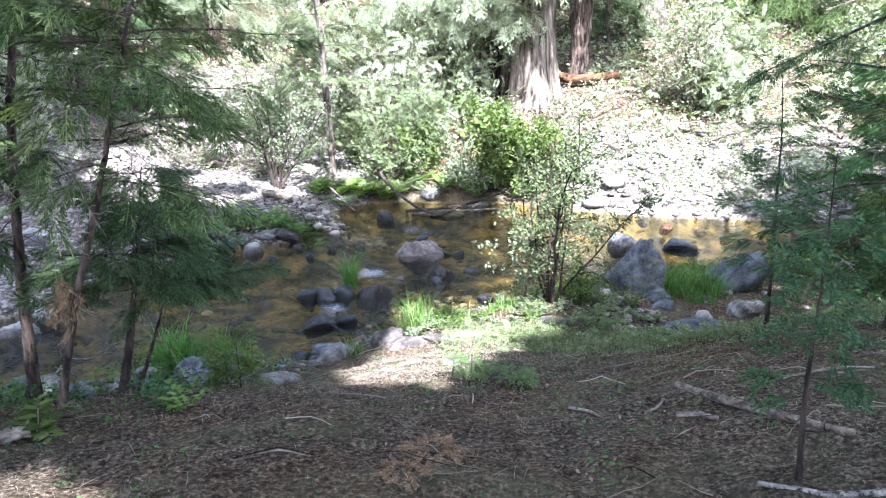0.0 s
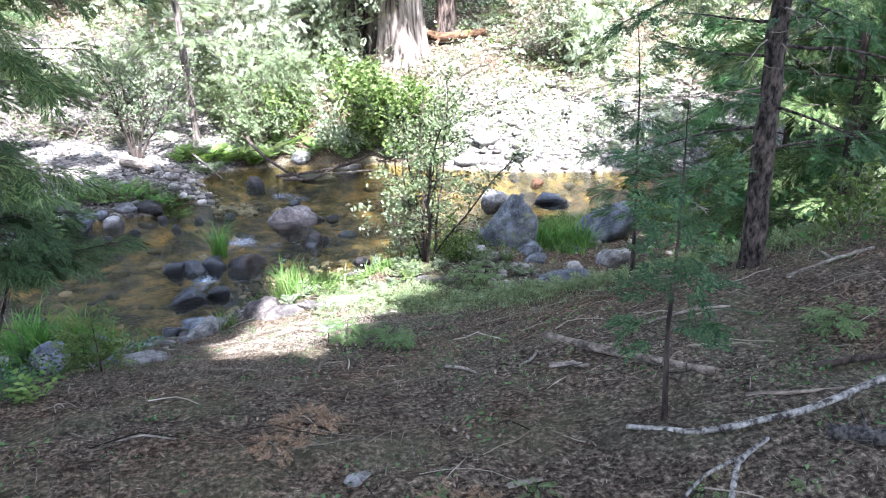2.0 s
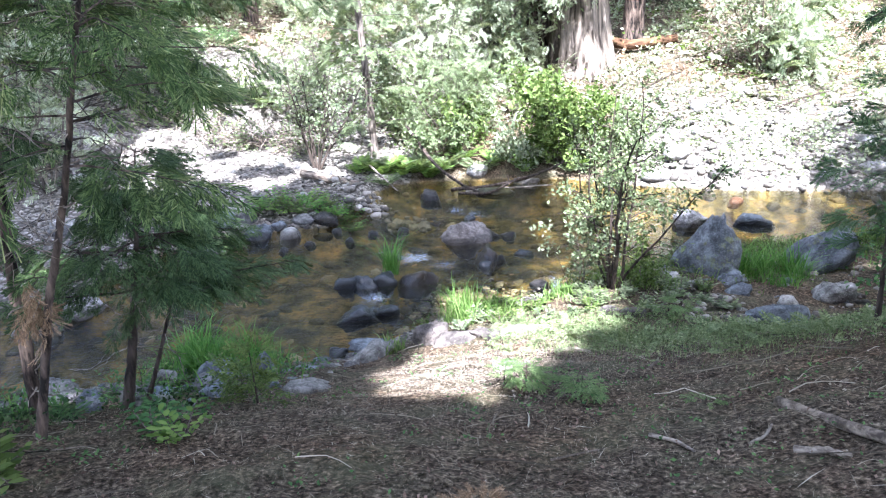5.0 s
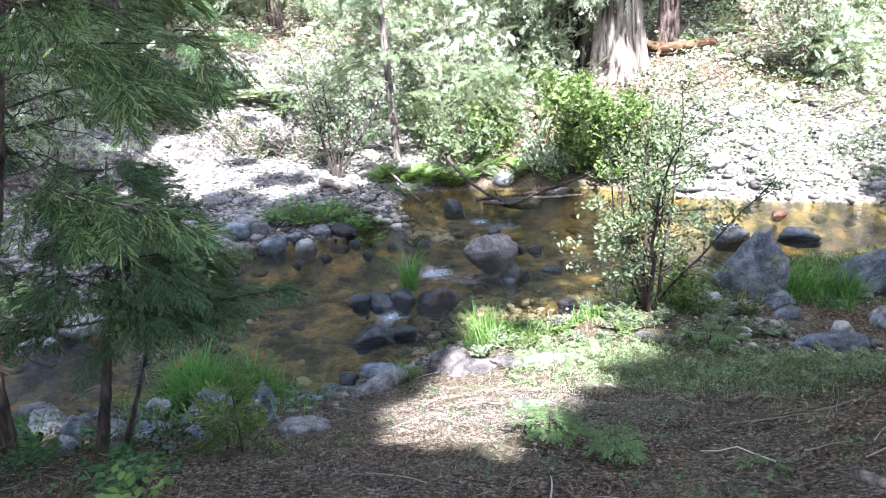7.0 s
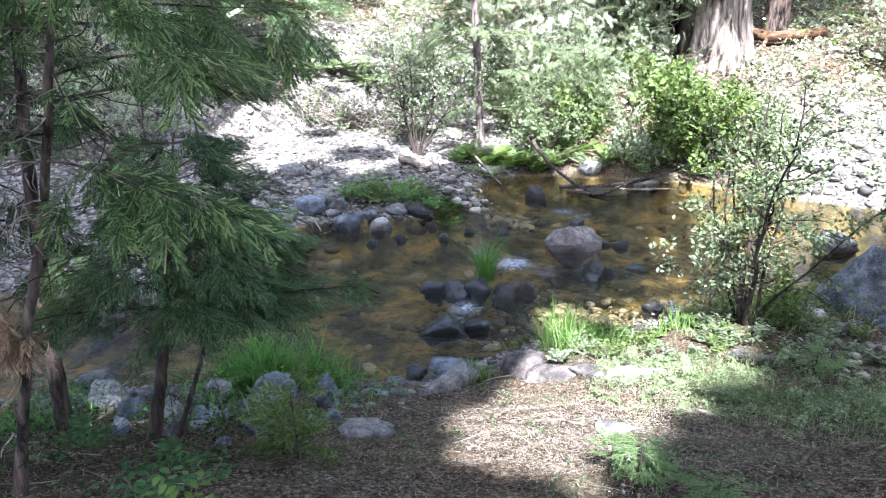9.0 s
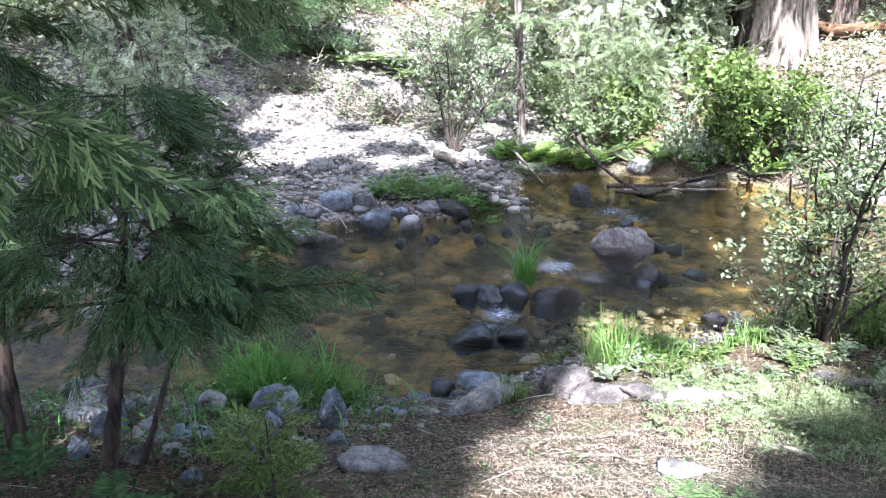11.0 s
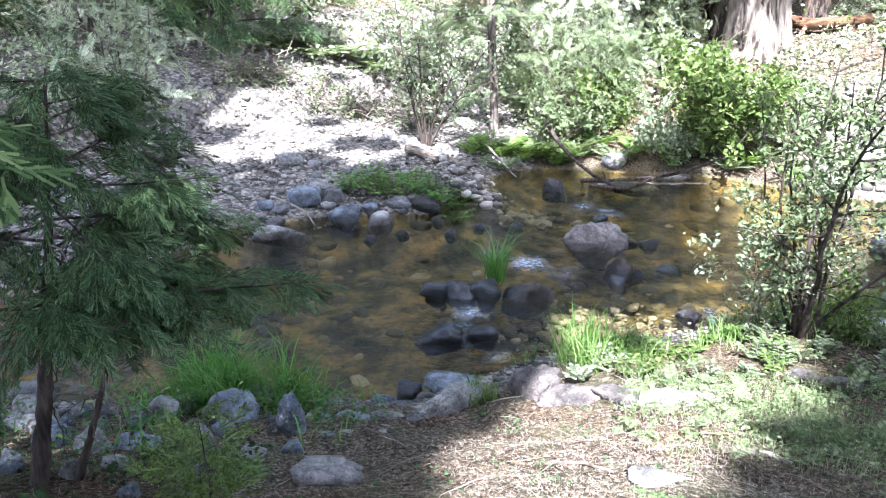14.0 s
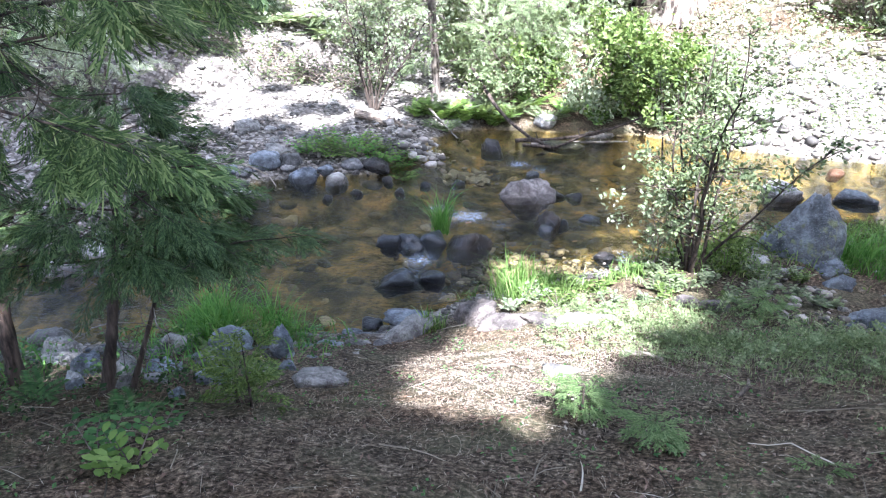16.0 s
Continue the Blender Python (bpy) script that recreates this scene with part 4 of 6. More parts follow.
# loose cobbles on the gravel bar and the banks
rngc = np.random.RandomState(11)
COBBLE = {k: [tri_mesh("cobble", *rock_form(300 + i, 2, 5.0), STONES[k]) for i in range(3)] for k in ("pale", "white", "blue", "granite_dark")}


def cobble(x, y, size, sort, z=None, words="loose rounded creek cobble on the gravel"):
    ob = new("cobble", COBBLE[sort][rngc.randint(3)])
    ob.scale = (size * rngc.uniform(0.8, 1.3), size * rngc.uniform(0.7, 1.1), size * rngc.uniform(0.5, 0.8))
    ob.rotation_euler = (0, 0, rngc.uniform(0, 6.283))
    ob.location = (x, y, (ground_z(x, y) if z is None else z) + 0.2 * ob.scale[2])
    return tagged(ob, words, "cobble", "loose cobbles")


for i in range(90):
    x, y = rngc.uniform(-6, -1.9), rngc.uniform(8.6, 12.4)
    if edge_distance(np.array([x]), np.array([y]), FAR)[0] > 0.02:
        cobble(x, y, rngc.uniform(0.05, 0.15), ("white", "pale", "granite_dark", "pale")[rngc.randint(4)])
for i in range(16):
    x, y = rngc.uniform(2.0, 5.5), rngc.uniform(11.0, 14.0)
    cobble(x, y, rngc.uniform(0.12, 0.42), ("white", "white", "pale")[rngc.randint(3)], words="white angular stone on the sunlit far bank")
for i in range(95):
    s = rngc.uniform(0, 1)
    x = -3.4 + 2.6 * s
    y = np.interp(x, [p[0] for p in NEAR], [p[1] for p in NEAR]) - rngc.uniform(0.0, 0.9) ** 1.3
    cobble(x, y, rngc.uniform(0.03, 0.11), ("pale", "blue", "granite_dark")[rngc.randint(3)], words="small creek stone on the near bank")
for i in range(26):
    cobble(rngc.uniform(1.5, 3.6), rngc.uniform(6.3, 8.2), rngc.uniform(0.04, 0.12), ("pale", "blue", "white")[rngc.randint(3)], words="small creek stone on the near bank")


def scatter_stones(name, n, spot, lo, hi, mat, label, sub=1, seed=5, sinkz=0.0):
    """Gravel too fine to count, as one mesh."""
    rng = np.random.RandomState(seed)
    x, y = spot(rng, n)
    z = height(x, y)
    forms = [rock_form(700 + k, sub, 4.5) for k in range(4)]
    s = Shape()
    kind = rng.randint(0, 4, len(x))
    for k, (v, f) in enumerate(forms):
        m = kind == k
        a = rng.uniform(0, 6.283, m.sum())
        fx = np.stack((np.cos(a), np.sin(a), 0 * a), 1)
        fy = np.stack((-np.sin(a), np.cos(a), 0 * a), 1) * rng.uniform(0.6, 1, m.sum())[:, None]
        fz = np.tile((0, 0, 1.0), (m.sum(), 1)) * rng.uniform(0.4, 0.7, m.sum())[:, None]
        size = lo * (hi / lo) ** (rng.uniform(0, 1, m.sum()) ** 1.8)
        s.copies(v, f, np.stack((x[m], y[m], z[m] + size * 0.1 - sinkz), 1), fx, fy, fz, size)
    ob = new(name, s.mesh(name, mat, True))
    return tagged(ob, label, "gravel", kind="stuff")


def on_bar(rng, n):
    x, y = rng.uniform(-8, -1.5, n), rng.uniform(6.5, 14.3, n)
    d = edge_distance(x, y, FAR)
    k = (d > -0.1) & (d < 3.6 + 1.8 * rng.uniform(0, 1, n))
    return x[k], y[k]


def on_right(rng, n):
    x, y = rng.uniform(1.9, 7, n), rng.uniform(10.6, 14.5, n)
    k = edge_distance(x, y, FAR) > -0.1
    return x[k], y[k]


def in_bed(rng, n):
    x, y = rng.uniform(-6, 6, n), rng.uniform(4.5, 12.3, n)
    k = (edge_distance(x, y, NEAR) > -0.05) & (edge_distance(x, y, FAR) < 0.05)
    return x[k], y[k]


def by_shore(rng, n):
    x = rng.uniform(-4, 4.5, n)
    y = np.interp(x, [p[0] for p in NEAR], [p[1] for p in NEAR]) - rng.uniform(-0.05, 0.55, n) ** 1.0
    return x, y


def gravel_material(name, stops, wet=0.0):
    m, n, l, p = material(name)
    g = n.new("ShaderNodeNewGeometry")
    tc = n.new("ShaderNodeTexCoord")
    r = ramp(n, stops)
    l.new(g.outputs["Random Per Island"], r.inputs[0])
    f = noise_tex(n, l, tc.outputs["Object"], 60, 4, 0.7)
    r2 = ramp(n, ((0.3, (0.6, 0.6, 0.6)), (0.7, (1.1, 1.1, 1.1))))
    l.new(f.outputs[0], r2.inputs[0])
    l.new(mix(n, l, 1.0, r.outputs[0], r2.outputs[0], "MULTIPLY"), p.inputs["Base Color"])
    p.inputs["Roughness"].default_value = 0.8
    bump(n, l, f.outputs[0], 0.3, 0.01, p)
    return m


PEBBLE = gravel_material("pale_gravel", ((0.0, (0.036, 0.031, 0.025)), (0.4, (0.120, 0.104, 0.084)), (1.0, (0.33, 0.295, 0.25))))
BEDSTONE = gravel_material("creek_bed_stones", ((0.0, (0.020, 0.017, 0.008)), (0.40, (0.072, 0.060, 0.026)), (0.70, (0.150, 0.114, 0.057)), (0.88, (0.25, 0.195, 0.115)), (0.95, (0.34, 0.29, 0.20)), (1.0, (0.38, 0.19, 0.065))))


def on_riffle(rng, n):
    u = rng.uniform(0, 1, n)
    return -2.0 + 1.2 * u + rng.normal(size=n) * 0.10, 10.75 - 0.75 * u + rng.normal(size=n) * 0.13


riffle = scatter_stones("riffle_stones", 260, on_riffle, 0.04, 0.16, PEBBLE, "low sunlit stones breaking the water of the riffle", 2, 26)
riffle.location.z = -0.02 - ground_z(-1.4, 10.4)
scatter_stones("bar_gravel", 11500, on_bar, 0.015, 0.09, PEBBLE, "sunlit white gravel on the creek bar", 1, 21)
scatter_stones("bank_rubble", 900, on_right, 0.03, 0.20, PEBBLE, "pale stone rubble on the sunlit far bank", 2, 22)


def by_boulders(rng, n):
    x, y = rng.uniform(1.45, 4.2, n), rng.uniform(6.2, 8.9, n)
    k = (edge_distance(x, y, NEAR) < 0.05) & (np.sin(x * 4 + y) + np.sin(y * 5 - x * 2) + rng.uniform(-1, 1, n) > -0.5)
    return x[k], y[k]


scatter_stones("boulder_gravel", 1500, by_boulders, 0.015, 0.10, PEBBLE, "loose grey gravel round the boulders", 1, 28)
scatter_stones("bed_cobbles", 3800, in_bed, 0.03, 0.24, BEDSTONE, "brown and amber cobbles under the creek water", 2, 23, 0.04)


def on_shallows(rng, n):
    return rng.normal(size=n) * 0.38 - 0.16, 7.95 + rng.normal(size=n) * 0.24


TAN_STONE = gravel_material("tan_shallow_stones", ((0.0, (0.06, 0.046, 0.034)), (0.5, (0.17, 0.140, 0.110)), (1.0, (0.34, 0.29, 0.24))))
shallows = scatter_stones("shallow_stones", 420, on_shallows, 0.03, 0.15, TAN_STONE, "tan stones in the sunlit shallows of the creek", 2, 27)
shallows.location.z = 0.06
scatter_stones("shore_gravel", 1500, by_shore, 0.012, 0.06, PEBBLE, "small grey gravel along the water's edge", 1, 24)

# ---- trees of the far bank ----
far_tree = conifer("slender_tree", -1.80, 12.85, "slender grey-barked tree with sparse leafy twigs on the far bank", 9.0, 0.062, 70, 1.0, 0.19, 30, ALDER, BARK_GREY, 31, first=0.05, droop=0.03, form=TWIG, dead=16, lean=(-0.03, 0.0), flat=0.7, boughs_apart=True)


def big_trunk(name, x, y, r, tall, label, seed, mat=BARK_BIG, lean=(0, 0), flare=1.5, category="tree"):
    """An old trunk with a flared, buttressed foot and deep bark furrows."""
    rng = np.random.RandomState(seed)
    n, sides = 40, 64
    t = np.linspace(0, 1, n) ** 1.6
    w = np.arange(sides) * 2 * np.pi / sides
    ph = rng.uniform(0, 6.283, 6)
    fl = 1 + (flare - 1) * np.exp(-t[:, None] * tall / (r * 1.6))
    but = 1 + 0.13 * np.exp(-t[:, None] * tall / (r * 2.5)) * np.sin(5 * w + ph[0])[None] + 0.03 * np.sin(3 * w + ph[1])[None]
    fur = 0.030 * np.sin(21 * w[None] + ph[2] + 1.2 * np.sin(t[:, None] * tall * 1.7 + 3 * w[None])) + 0.02 * np.sin(33 * w[None] + ph[3] + 1.5 * np.sin(t[:, None] * tall * 2.6 + 5 * w[None]))
    rr = r * (1 - 0.55 * t[:, None]) * fl * but * (1 + fur)
    v = np.stack((rr * np.cos(w)[None] + lean[0] * tall * t[:, None], rr * np.sin(w)[None] + lean[1] * tall * t[:, None], np.broadcast_to(tall * t[:, None], rr.shape)), -1)
    i, j = np.meshgrid(np.arange(n - 1), np.arange(sides), indexing="ij")
    j2 = (j + 1) % sides
    s = Shape()
    s.add(v, np.stack((i * sides + j, i * sides + j2, (i + 1) * sides + j2, (i + 1) * sides + j), -1))
    root = thing(name, x, y, ground_z(x, y) - 0.15, label, category)
    part("trunk", s, mat, root)
    return root


def limbs(root, items, foliage, spray, per, seed, bark=BARK_GREY, form=SPRAY, flat=0.6):
    """Hanging limbs for an old trunk: height, azimuth, reach."""
    rng = np.random.RandomState(seed)
    s, at, fw = Shape(), [], []
    for h, a, ln in items:
        br = curve((0, 0, h), (math.cos(a), math.sin(a), 0.05), ln, 8, rng, 0.07, 0.05)
        w = Shape()
        w.tube(br, cap(br, 0.03, 0.006), 5)
        part("limb", w, bark, root)
        k = int(per * ln)
        q, qd = along(br, rng.uniform(0.12, 1, k))
        qd /= np.linalg.norm(qd, axis=1)[:, None]
        side = np.cross(qd, (0, 0, 1.0)) * rng.choice((-1, 1), k)[:, None]
        far = rng.uniform(0, 0.28, k) * ln
        b = q + side * far[:, None] * 0.8
        b[:, 2] -= far * 0.5 + rng.uniform(0, 0.15, k)
        at.append(b)
        fw.append(qd * 0.7 + side * 0.5 + rng.normal(size=(k, 3)) * 0.3 + np.array((0, 0, -0.5)))
    at, fw = np.concatenate(at), np.concatenate(fw)
    s.copies(*form, at, *axes(fw, rng, flat), spray * rng.uniform(0.6, 1.3, len(at)))
    part("foliage", s, foliage, root, smooth=False)


old = big_trunk("old_conifer", 1.66, 15.95, 0.47, 16, "massive old conifer trunk with furrowed sunlit bark", 41)
# low limbs take the sun-whitened leaf colour
limbs(old, [(h, a, ln) for h, a, ln in ((2.3, 3.6, 2.2), (2.0, 4.2, 1.7), (2.6, 3.9, 2.6), (2.2, 3.2, 2.4), (2.8, 4.4, 2.2), (3.2, 4.2, 2.8), (2.5, 3.4, 2.9), (3.0, 3.7, 3.2), (2.7, 5.2, 1.4), (3.4, 5.0, 2.2))], SUNLIT_PALE, 0.36, 80, 42)
limbs(old, [(4.6 + 0.55 * k, 3.5 + 2.4 * ((k * 0.62) % 1), 2.4 + 0.8 * ((k * 0.37) % 1)) for k in range(12)], CEDAR, 0.4, 46, 48)
twin = big_trunk("old_conifer", 0.95, 16.5, 0.24, 14, "dark trunk standing close beside the massive conifer", 43, BARK_RED)
limbs(twin, [(2.0, 4.0, 2.0), (2.4, 3.4, 2.6), (1.7, 3.7, 1.8), (2.8, 4.4, 2.2), (2.2, 3.0, 2.4)], DULL, 0.3, 60, 44)
lean_tree = big_trunk("leaning_tree", 2.80, 17.1, 0.20, 12, "reddish-brown leaning conifer trunk behind the massive one", 45, BARK_RED, (0.04, 0))
limbs(lean_tree, [(4.0 + 0.4 * k, 3.6 + 2.6 * ((k * 0.62) % 1), 2.2 + 1.0 * ((k * 0.37) % 1)) for k in range(14)], CEDAR, 0.4, 46, 46)
# limbs above the view, added to throw shade behind the trunks
limbs(lean_tree, [(3.4 + 0.32 * k, 5.3 + 1.7 * ((k * 0.62) % 1), 2.2 + 1.2 * ((k * 0.37) % 1)) for k in range(16)], CEDAR, 0.45, 46, 49)
for x, y, tall, seed in ((4.0, 20.2, 3.6, 221), (4.9, 22.0, 4.6, 222), (3.3, 21.6, 4.0, 223)):
    conifer("young_conifer", x, y, "young conifer behind the old trunks, shade put into its dark foliage", tall, 0.06, 36, 1.3, 0.40, 18, CEDAR_SHADED, BARK_RED, seed, first=0.02, group="conifers of the woods")
for x, y, tall, seed in ((-6.3, 13.9, 8, 224), (-7.4, 12.3, 7, 225), (-8.2, 15.0, 9, 226), (-6.9, 17.0, 9, 227)):
    conifer("young_conifer", x, y, "conifer with low boughs beyond the gravel bar, foliage coloured dark for shade", tall, 0.11, 46, 1.9, 0.42, 22, CEDAR_SHADED, BARK_RED, seed, first=0.03, group="conifers of the woods", dead=8)
stump = big_trunk("broken_stump", 5.25, 21.0, 0.36, 1.5, "broken grey tree stump in the shade of the woods", 47, BARK_GREY, (0.05, 0), 1.25, "stump")
for k, (x, y, r, ln) in enumerate(((6.9, 24.2, 0.34, 0.0), (5.1, 23.5, 0.22, 0.02), (-7.8, 22.0, 0.24, 0.0), (-3.2, 24.0, 0.3, 0.0), (0.4, 23.0, 0.3, 0.0), (8.8, 22.0, 0.28, -0.02), (-11.5, 21.0, 0.3, 0.02), (3.9, 27, 0.4, 0), (10.5, 19.0, .3, 0), (-5.4, 19.2, .16, .02))):
    t = big_trunk("forest_tree", x, y, r, 15, "tall brown conifer trunk back in the woods", 50 + k, BARK_RED if k % 2 else BARK_BIG, (ln, 0), 1.25)
    rg = np.random.RandomState(60 + k)
    # the second list adds unseen high limbs that shade the woods floor
    limbs(t, [(rg.uniform(0.8, 3.5), rg.uniform(0, 6.283), rg.uniform(1.2, 2.6)) for _ in range(20)] + [(rg.uniform(7.0, 14.0), rg.uniform(0, 6.283), rg.uniform(1.8, 3.4)) for _ in range(26)], CEDAR if k % 3 else DULL, 0.5, 26, 70 + k)
rot = stick("rotten_log", [(1.9, 17.3, 0.05), (2.7, 16.55, 0.08), (3.6, 16.8, 0.05)], 0.12, 0.08, ROTTEN, "rotten orange-brown fallen log beside the trunks", 0.7, 3, 5, "log")

def low_cover(name, n, spot, size, up, mat, label, seed, per=26, spread=0.16, form=LEAF, level=0.5):
    """Low plants past counting: small clumps of leaves close over the ground."""
    rng = np.random.RandomState(seed)
    x, y = spot(rng, n)
    k = np.repeat(np.arange(len(x)), per)
    s0 = rng.uniform(0.5, 1.5, len(x))
    px, py = x[k] + rng.normal(size=len(k)) * spread * s0[k], y[k] + rng.normal(size=len(k)) * spread * s0[k]
    at = np.stack((px, py, height(px, py) + up * s0[k] * rng.uniform(0.02, 1, len(k))), 1)
    s = Shape()
    s.copies(*form, at, *axes(rng.normal(size=at.shape) * (1, 1, 0.5), rng, level), size * rng.uniform(0.5, 1.4, len(at)))
    return tagged(new(name, s.mesh(name, mat)), label, "undergrowth", kind="stuff")


# ---- shrubs of the far bank ----
shrub("willow", -2.55, 12.05, "open grey willow with thin arching stems by the creek", 1.75, 1.5, 9, 0.06, 1500, DULL, BARK_DARK, 81, low=0.3, radius=0.014, apart=True)
shrub("streamside_shrub", 1.05, 12.2, "dense bright green shrub at the far water's edge", 1.35, 1.55, 12, 0.085, 4600, FRESH, BARK_GREY, 82)
shrub("streamside_shrub", 1.9, 12.3, "grey-green leafy shrub on the far bank", 0.8, 1.0, 8, 0.08, 900, ALDER, BARK_GREY, 83)
shrub("streamside_shrub", -0.55, 13.2, "yellow-green feathery shrub on the far bank", 1.2, 1.8, 12, 0.19, 900, ALDER, BARK_GREY, 84, form=TWIG)
shrub("streamside_shrub", -1.0, 14.6, "tall pale green shrub below the woods", 1.7, 2.4, 10, 0.22, 620, SUNLIT_PALE, BARK_GREY, 85, form=TWIG)
shrub("streamside_shrub", -2.9, 14.2, "tall pale green shrub below the woods", 1.6, 2.4, 10, 0.20, 620, ALDER, BARK_GREY, 86, form=TWIG)
shrub("streamside_shrub", 4.6, 14.9, "pale bare-twigged shrub on the sunlit bank", 1.9, 2.0, 12, 0.09, 1700, DULL, DEADWOOD, 87)


# HERB on these ferns is a brighter green standing in for sunlight
for k in range(12):
    fern(-1.95 + 0.11 * k + 0.05 * (k % 2), 12.0 + 0.10 * (k % 3), 0.30, 12, 90 + k, "bright green fern under the slender tree", (HERB, FRESH, ALDER)[k % 3], 1.4)
for k in range(16):
    x = -1.5 + 0.22 * k
    fern(x, float(np.interp(x, [p[0] for p in FAR], [p[1] for p in FAR])) + 0.22 + 0.2 * (k % 3), 0.29, 11, 930 + k, "sunlit green fern hanging over the far waterline", HERB if k % 2 else ALDER, 1.3)
for k, (x, e, tall) in enumerate(((-0.9, 0.6, 0.7), (-0.3, 0.9, 0.8), (0.35, 0.5, 0.6), (-1.3, 1.6, 0.9), (0.6, 1.7, 1.0))):
    y = float(np.interp(x, [p[0] for p in FAR], [p[1] for p in FAR])) + e
    shrub("streamside_shrub", x, y, "leafy sunlit shrub along the far bank", tall, 1.0, 8, 0.075, 1100, (ALDER, FRESH, DULL)[k % 3], BARK_GREY, 950 + k, group="streamside shrubs")
def cut_bank(rng, n):
    x = rng.uniform(-5.3, -2.7, n)
    y = np.interp(x, [-5.3, -4.3, -3.6, -2.7], [12.2, 12.9, 13.1, 12.9]) + rng.normal(size=n) * 0.22
    k = np.sin(x * 6) + np.sin(x * 13 + 1) + rng.uniform(-1, 1, n) > -0.4
    return x[k], y[k]


low_cover("bank_roots", 150, cut_bank, 0.26, 0.30, DEADWOOD, "bare roots and dead stems hanging from the cut bank", 318, 9, 0.10, (np.array(((0, -0.02, 0), (0, 0.02, 0), (1, 0.012, -0.3), (1, -0.012, -0.3))), np.array(((0, 1, 2, 3),))), 0.3)
low_cover("bank_growth", 110, cut_bank, 0.055, 0.34, ALDER, "yellow-green growth over the cut bank of the gravel bar", 319, 26, 0.13)
for k in range(7):
    fern(-5.9 + 0.34 * k, 14.3 + 0.25 * (k % 3), 0.6, 12, 100 + k, "sunlit green bracken at the edge of the woods", SWARD)
rgb = np.random.RandomState(8)
for k in range(46):
    x = rgb.uniform(-11, 13)
    e = rgb.uniform(3.2, 12)
    y = float(np.interp(x, [p[0] for p in FAR], [p[1] for p in FAR])) + e
    if abs(x - 1.7) < 1.0 and abs(y - 15.6) < 1.6 or (2.0 < x < 5.2 and y < 14.5) or (1.9 < x < 3.9 and 14.0 < y < 18.4) or (x < -2.5 and x > -5.5 and y < 14.2):
        continue
    tall = rgb.uniform(0.5, 1.6) if x > 1 else rgb.uniform(0.8, 2.2)
    shrub("woodland_shrub", x, y, "leafy green understorey shrub at the edge of the woods", tall, tall * rgb.uniform(0.9, 1.4), 7, (0.10, 0.24, 0.26)[k % 3], int((800 + 700 * tall) * (0.8, 0.25, 0.2)[k % 3]), (ALDER, SUNLIT_PALE, DULL, SUNLIT_PALE, DULL)[rgb.randint(5)], BARK_GREY, 120 + k, form=(LEAF, TWIG, FROND)[k % 3], group="understorey shrubs")
for k in range(14):
    x, e = rgb.uniform(-13, 16), rgb.uniform(11, 20)
    y = float(np.interp(x, [p[0] for p in FAR], [p[1] for p in FAR])) + e
    conifer("young_conifer", x, y, "young conifer in the woods behind the creek", rgb.uniform(4, 8), 0.08, 34, 1.6, 0.45, 16, (CEDAR, DULL, CEDAR_SHADED)[rgb.randint(3)], BARK_RED, 200 + k, first=0.04, group="conifers of the woods")


def woods(name, n, spot, size, mat, label, seed):
    """Leaves of the far woods, past counting, in uneven clumps on the rising ground."""
    rng = np.random.RandomState(seed)
    c = spot(rng, n)
    per = 90
    k = np.repeat(np.arange(len(c)), per)
    rad = rng.uniform(0.5, 1.5, len(c))
    at = c[k] + rng.normal(size=(len(k), 3)) * (rad[k] * 0.55)[:, None] * (1, 1, 0.7)
    keepz = at[:, 2] > height(at[:, 0], at[:, 1]) + 0.02
    at = at[keepz]
    s = Shape()
    s.copies(*LEAF, at, *axes(rng.normal(size=at.shape), rng, 0.4), size * rng.uniform(0.6, 1.4, len(at)))
    return tagged(new(name, s.mesh(name, mat)), label, "woods", kind="stuff")


def hillside(rng, n):
    x = rng.uniform(-60, 60, n)
    e = 16 + 50 * rng.uniform(0, 1, n) ** 1.5
    y = np.interp(x, [p[0] for p in FAR], [p[1] for p in FAR]) + e
    return np.stack((x, y, height(x, y) + rng.uniform(0, 7, n)), 1)


woods("far_woods", 1500, hillside, 0.36, SUNLIT_PALE, "foliage of the woods up the hillside, sunlight put into its pale colour", 301)
woods("far_woods", 900, hillside, 0.42, CEDAR, "dark conifer foliage of the woods up the hillside", 302)


def far_slope(rng, n):
    x = rng.uniform(-13, 15, n)
    e = rng.uniform(0.9, 14, n)
    y = np.interp(x, [p[0] for p in FAR], [p[1] for p in FAR]) + e
    k = ((x > -1.5) | (e > 3.4)) & ~((x > -6.2) & (x < -2.7) & (y < 14.4)) & ~((x > 1.7) & (x < 6.5) & (e < 4.5) & (rng.uniform(0, 1, n) < 0.4)) & ~((x > 2.0) & (x < 4.6) & (e < 1.6) & (rng.uniform(0, 1, n) < 0.6))
    return x[k], y[k]


def shaded_slope(rng, n):
    x, y = rng.uniform(2.9, 12, n), rng.uniform(3.4, 9.0, n)
    k = rng.uniform(0, 1, n) < np.clip((x - 2.7) / 2.0, 0, 1)
    return x[k], y[k]


low_cover("undergrowth", 1500, far_slope, 0.075, 0.30, SUNLIT_PALE, "low undergrowth on the far bank, coloured pale for sunlight", 311)
low_cover("fern_undergrowth", 620, far_slope, 0.34, 0.26, SUNLIT_PALE, "ferns on the far bank, coloured pale for sunlight", 317, 5, 0.14, FROND, 0.8)
low_cover("undergrowth", 600, far_slope, 0.075, 0.36, FRESH, "bright green low undergrowth on the sunlit bank", 312)
low_cover("dry_undergrowth", 1500, far_slope, 0.07, 0.10, STRAW, "pale dry leaves and straw on the sunlit bank", 313)
